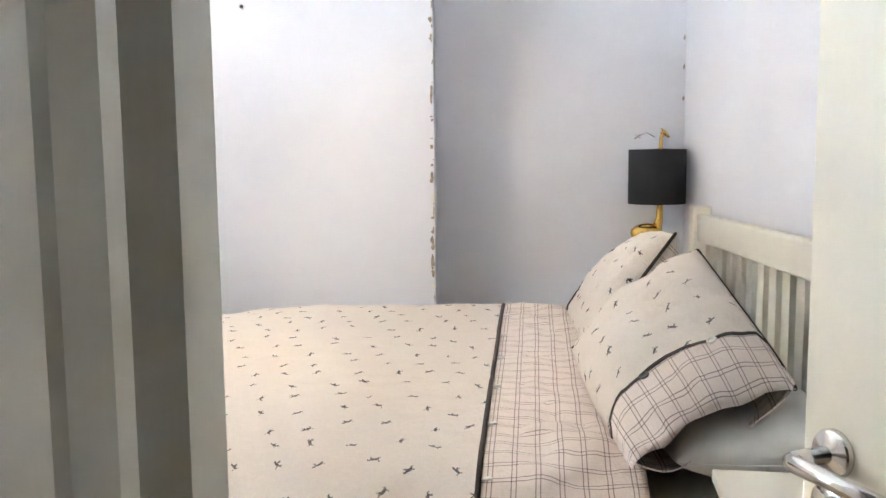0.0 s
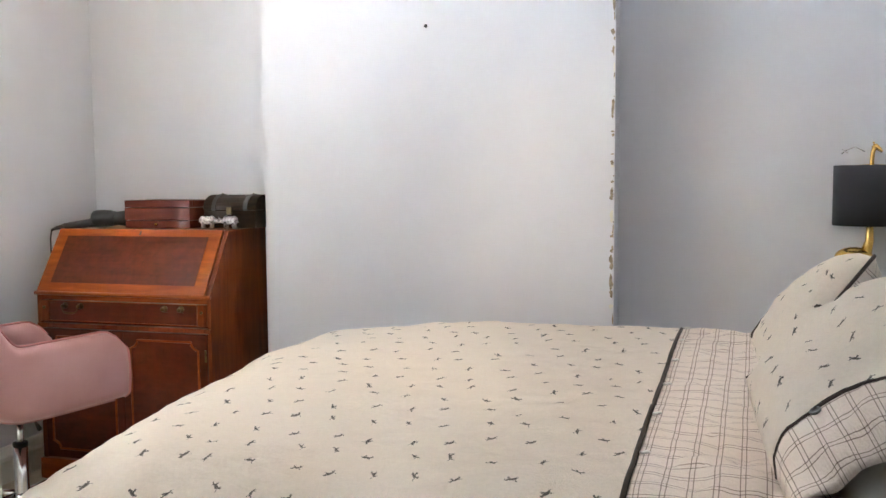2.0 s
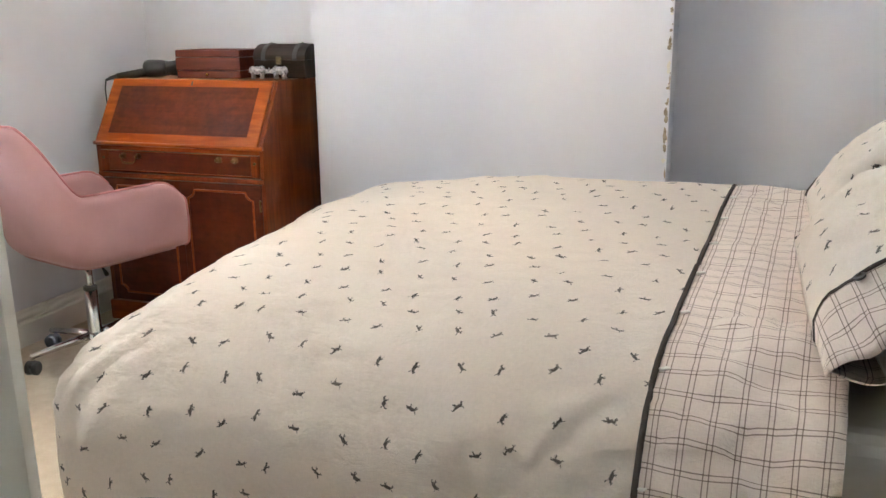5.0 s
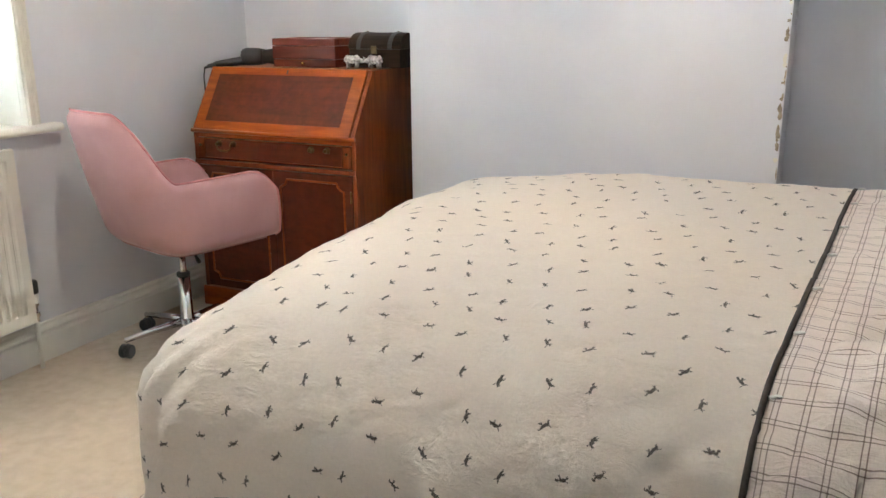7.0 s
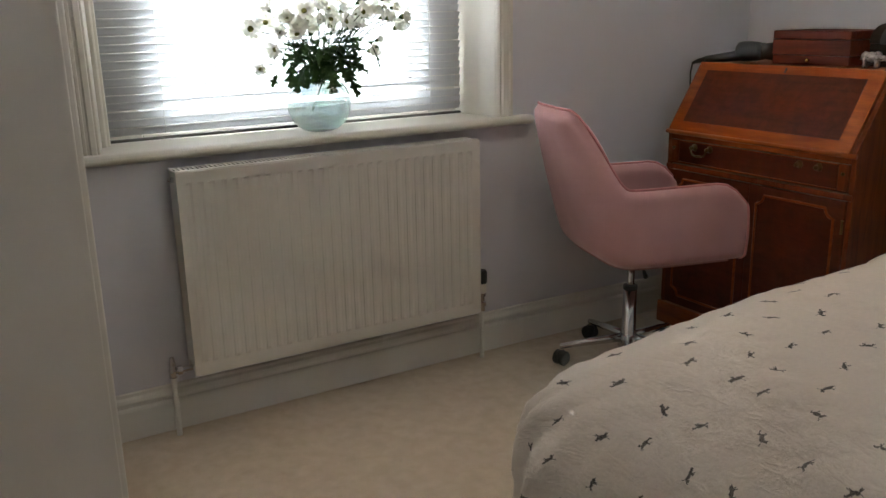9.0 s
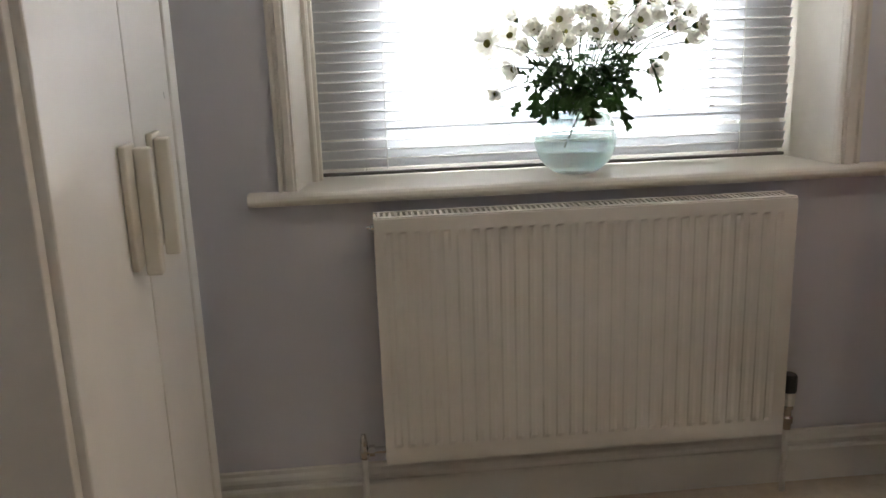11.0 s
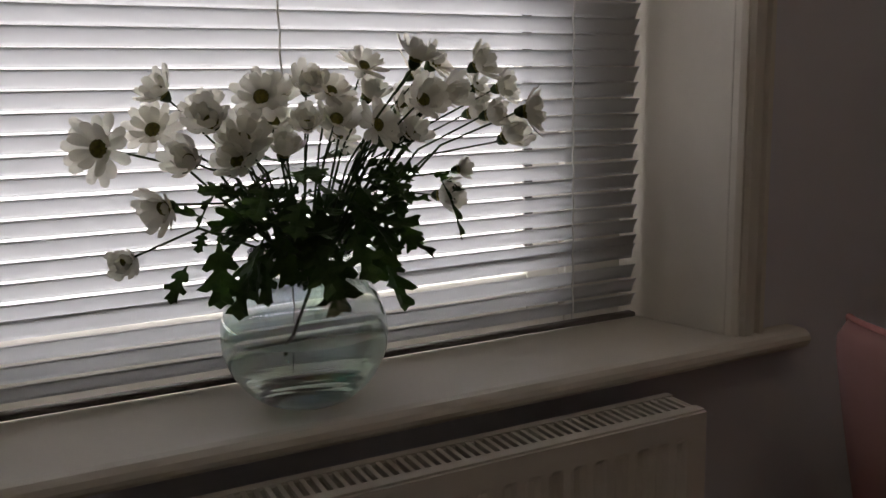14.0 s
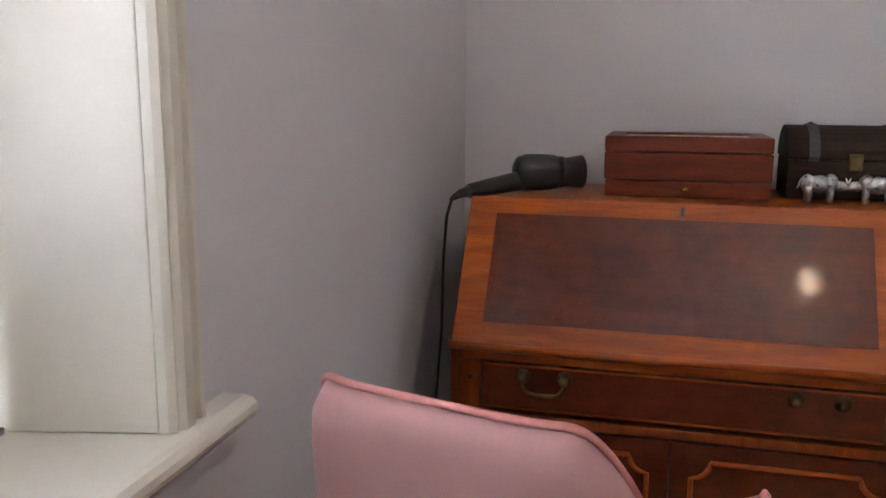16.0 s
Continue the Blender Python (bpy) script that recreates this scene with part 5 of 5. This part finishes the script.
def leaf_mesh(length):
    """A deeply lobed leaf, bent along its rib, lying along +x."""
    bm = bmesh.new()
    lobes = [(0.0, 0.015), (0.12, 0.03), (0.22, 0.05), (0.27, 0.13), (0.31, 0.20), (0.36, 0.23), (0.41, 0.20), (0.43, 0.11), (0.50, 0.10), (0.53, 0.19), (0.58, 0.27), (0.64, 0.28), (0.68, 0.22),
             (0.69, 0.11), (0.77, 0.10), (0.81, 0.17), (0.87, 0.18), (0.94, 0.10), (1.0, 0.0)]
    droop = rng.uniform(0.2, 0.7)
    rib, up, dn = [], [], []
    for t, w in lobes:
        z = -droop * length * t * t * 0.6
        j = rng.uniform(0.85, 1.15)
        rib.append(bm.verts.new((t * length, 0, z)))
        up.append(bm.verts.new(((t + 0.10 * (w > 0.15)) * length, w * length * j, z + 0.12 * w * length)))
        dn.append(bm.verts.new(((t + 0.10 * (w > 0.15)) * length, -w * length * j, z + 0.12 * w * length)))
    for i in range(len(lobes) - 1):
        bm.faces.new((rib[i], rib[i + 1], up[i + 1], up[i]))
        bm.faces.new((rib[i], dn[i], dn[i + 1], rib[i + 1]))
    return bm


leaves = []
for i in range(4):
    o = link("leaf_mesh", leaf_mesh(0.085), LEAF, False)
    leaves.append(o.data)
    bpy.data.objects.remove(o)
for i in range(70):
    a = rng.uniform(0, 2 * math.pi)
    low = i < 8
    r = rng.uniform(0.03, 0.075) if low else rng.uniform(0.01, 0.075)
    at = Vector((0.03 + 0.55 * r * math.cos(a), r * 1.25 * math.sin(a), rng.uniform(0.17, 0.215) if low else rng.uniform(0.20, 0.285)))
    yaw = math.degrees(math.atan2(math.sin(a) * 1.2, math.cos(a) * 0.6 + 0.35)) + rng.uniform(-30, 30)
    tilt = rng.uniform(10, 60) if low else rng.uniform(-35, 45)
    ob = new("leaf", rng.choice(leaves))
    s = rng.uniform(0.75, 1.1) if low else rng.uniform(0.65, 0.95)
    ob.parent, ob.matrix_local = bouquet, Matrix.Translation(at) @ pose(0, 0, 0, rng.uniform(-35, 35), tilt, yaw) @ Matrix.Diagonal((s, s, s, 1))
for n, (dy, dz) in enumerate(HEADS):
    f = rng.uniform(0.1, 0.7)
    at = Vector((0.02 + rng.uniform(-0.03, 0.05), 0.032 * (1 - f) * dy / 0.2 + dy * f, 0.185 * (1 - f) + (dz - 0.02) * f))
    ob = new("leaf", rng.choice(leaves))
    s = rng.uniform(0.3, 0.6)
    ob.parent, ob.matrix_local = bouquet, Matrix.Translation(at) @ pose(0, 0, 0, rng.uniform(-40, 40), rng.uniform(-40, 60), rng.uniform(-110, 110)) @ Matrix.Diagonal((s, s, s, 1))
# broad leaves hanging over the rim of the vase
for dx, dy, z, slant, s in ((0.07, -0.105, 0.215, -4, 0.95), (0.085, -0.05, 0.225, 14, 0.98), (0.10, 0.012, 0.20, 6, 1.1), (0.09, 0.0, 0.255, 0, 1.3), (0.075, 0.083, 0.225, -8, 1.0), (0.06, 0.1, 0.225, 28, 0.75), (0.07, 0.05, 0.27, 16, 1.1)):
    ob = new("leaf", rng.choice(leaves))
    ob.parent, ob.matrix_local = bouquet, Matrix.Translation((dx - 0.015, dy, z)) @ pose(0, 0, 0, slant, 0, 0) @ pose(0, 0, 0, 0, rng.uniform(68, 92), 0) @ pose(0, 0, 0, rng.uniform(-25, 25), 0, 0) @ Matrix.Diagonal((s * 0.9, s, s, 1))
long_leaf = new("leaf", leaves[0])
long_leaf.parent, long_leaf.matrix_local = bouquet, Matrix.Translation((0.03, 0.165, 0.262)) @ pose(0, 0, 0, 10, 62, 65)

# ---- ceiling light ----
BULB = Nodes("warm_bulb")
BULB.p.inputs["Emission Color"].default_value = (1.0, 0.76, 0.50, 1)
BULB.p.inputs["Emission Strength"].default_value = BULB_POWER
BULB = BULB.done((0.9, 0.8, 0.6, 1), 0.3)
pendant = empty("ceiling_light", pose(LAMP_X, LAMP_Y, CEIL), "ceiling spotlight fitting with a bare warm bulb, switched on", "ceiling light")
part("ceiling_rose", lathe([(0, -0.03), (0.02, -0.028), (0.045, -0.012), (0.05, -0.001), (0, -0.001)], 24), CEILING, pendant, smooth=True)
part("flex", tube([(0, 0, -0.028), (0, 0, -0.2)], 0.003, 8), CORD, pendant)
part("lamp_holder", lathe([(0, -0.26), (0.018, -0.26), (0.02, -0.22), (0.012, -0.2), (0, -0.198)], 18), CEILING, pendant, smooth=True)
part("bulb", lathe([(0, -0.375), (0.018, -0.37), (0.028, -0.352), (0.03, -0.335), (0.024, -0.308), (0.014, -0.285), (0.013, -0.261), (0, -0.261)], 24), BULB, pendant, "glowing warm bulb", smooth=True)
for aim in ((2.70, 2.35, 0.70), (1.60, 0.85, 0.2)):
    way = (Vector(aim) - Vector((LAMP_X, LAMP_Y, 2.2))).normalized()
    turn = Matrix.Translation((0, 0, 2.2 - CEIL)) @ way.to_track_quat("Z", "Y").to_matrix().to_4x4()
    part("spot_head", lathe([(0, 0.012), (0.016, 0.012), (0.03, 0.03), (0.033, 0.085), (0.030, 0.085), (0.027, 0.035), (0, 0.03)], 20, None, turn), CHROME, pendant, "turned metal spot head", smooth=True)

# ---- wear on the walls ----
rng = random.Random(5)
z = 0.62
while z < 1.95:
    w, h = rng.uniform(0.003, 0.011), rng.choice((0.006, 0.012, 0.02, 0.045)) * rng.uniform(0.7, 1.3)
    if rng.random() < 0.8:
        n = rng.randint(9, 14)
        pts = [(2.335 - w * (0.9 + 0.9 * math.cos(2 * math.pi * i / n) * rng.uniform(0.35, 1.1)), z + h / 2 * math.sin(2 * math.pi * i / n) * rng.uniform(0.6, 1.15)) for i in range(n)]
        pts = [(min(x, 2.3352), q) for x, q in pts]
        part("plaster_chip", prism(pts, BREAST - 0.0012, BREAST + 0.001, "y"), rng.choice((PLASTER, PLASTER, PLASTER, CREAM)), breast)
    z += h * rng.uniform(0.55, 1.0) + rng.choice((0.0, 0.0, 0.004, 0.01, 0.03))
for zz in (1.40, 1.52, 1.63):
    structure("wall_scuff", prism([(EAST - 0.012, zz), (EAST - 0.006, zz - 0.008), (EAST - 0.002, zz + 0.004), (EAST - 0.007, zz + 0.016)], FAR - 0.0012, FAR + 0.001, "y"), PLASTER, "small chip in the wall paint", "wall chip")
nail = link("wall_nail", lathe([(0, 0), (0.006, 0), (0.007, 0.004), (0.004, 0.008), (0, 0.008)], 10, None, pose(1.652, BREAST, 1.73, 90)), BLACK)
tagged(nail, "small dark nail in the chimney breast wall", "nail")
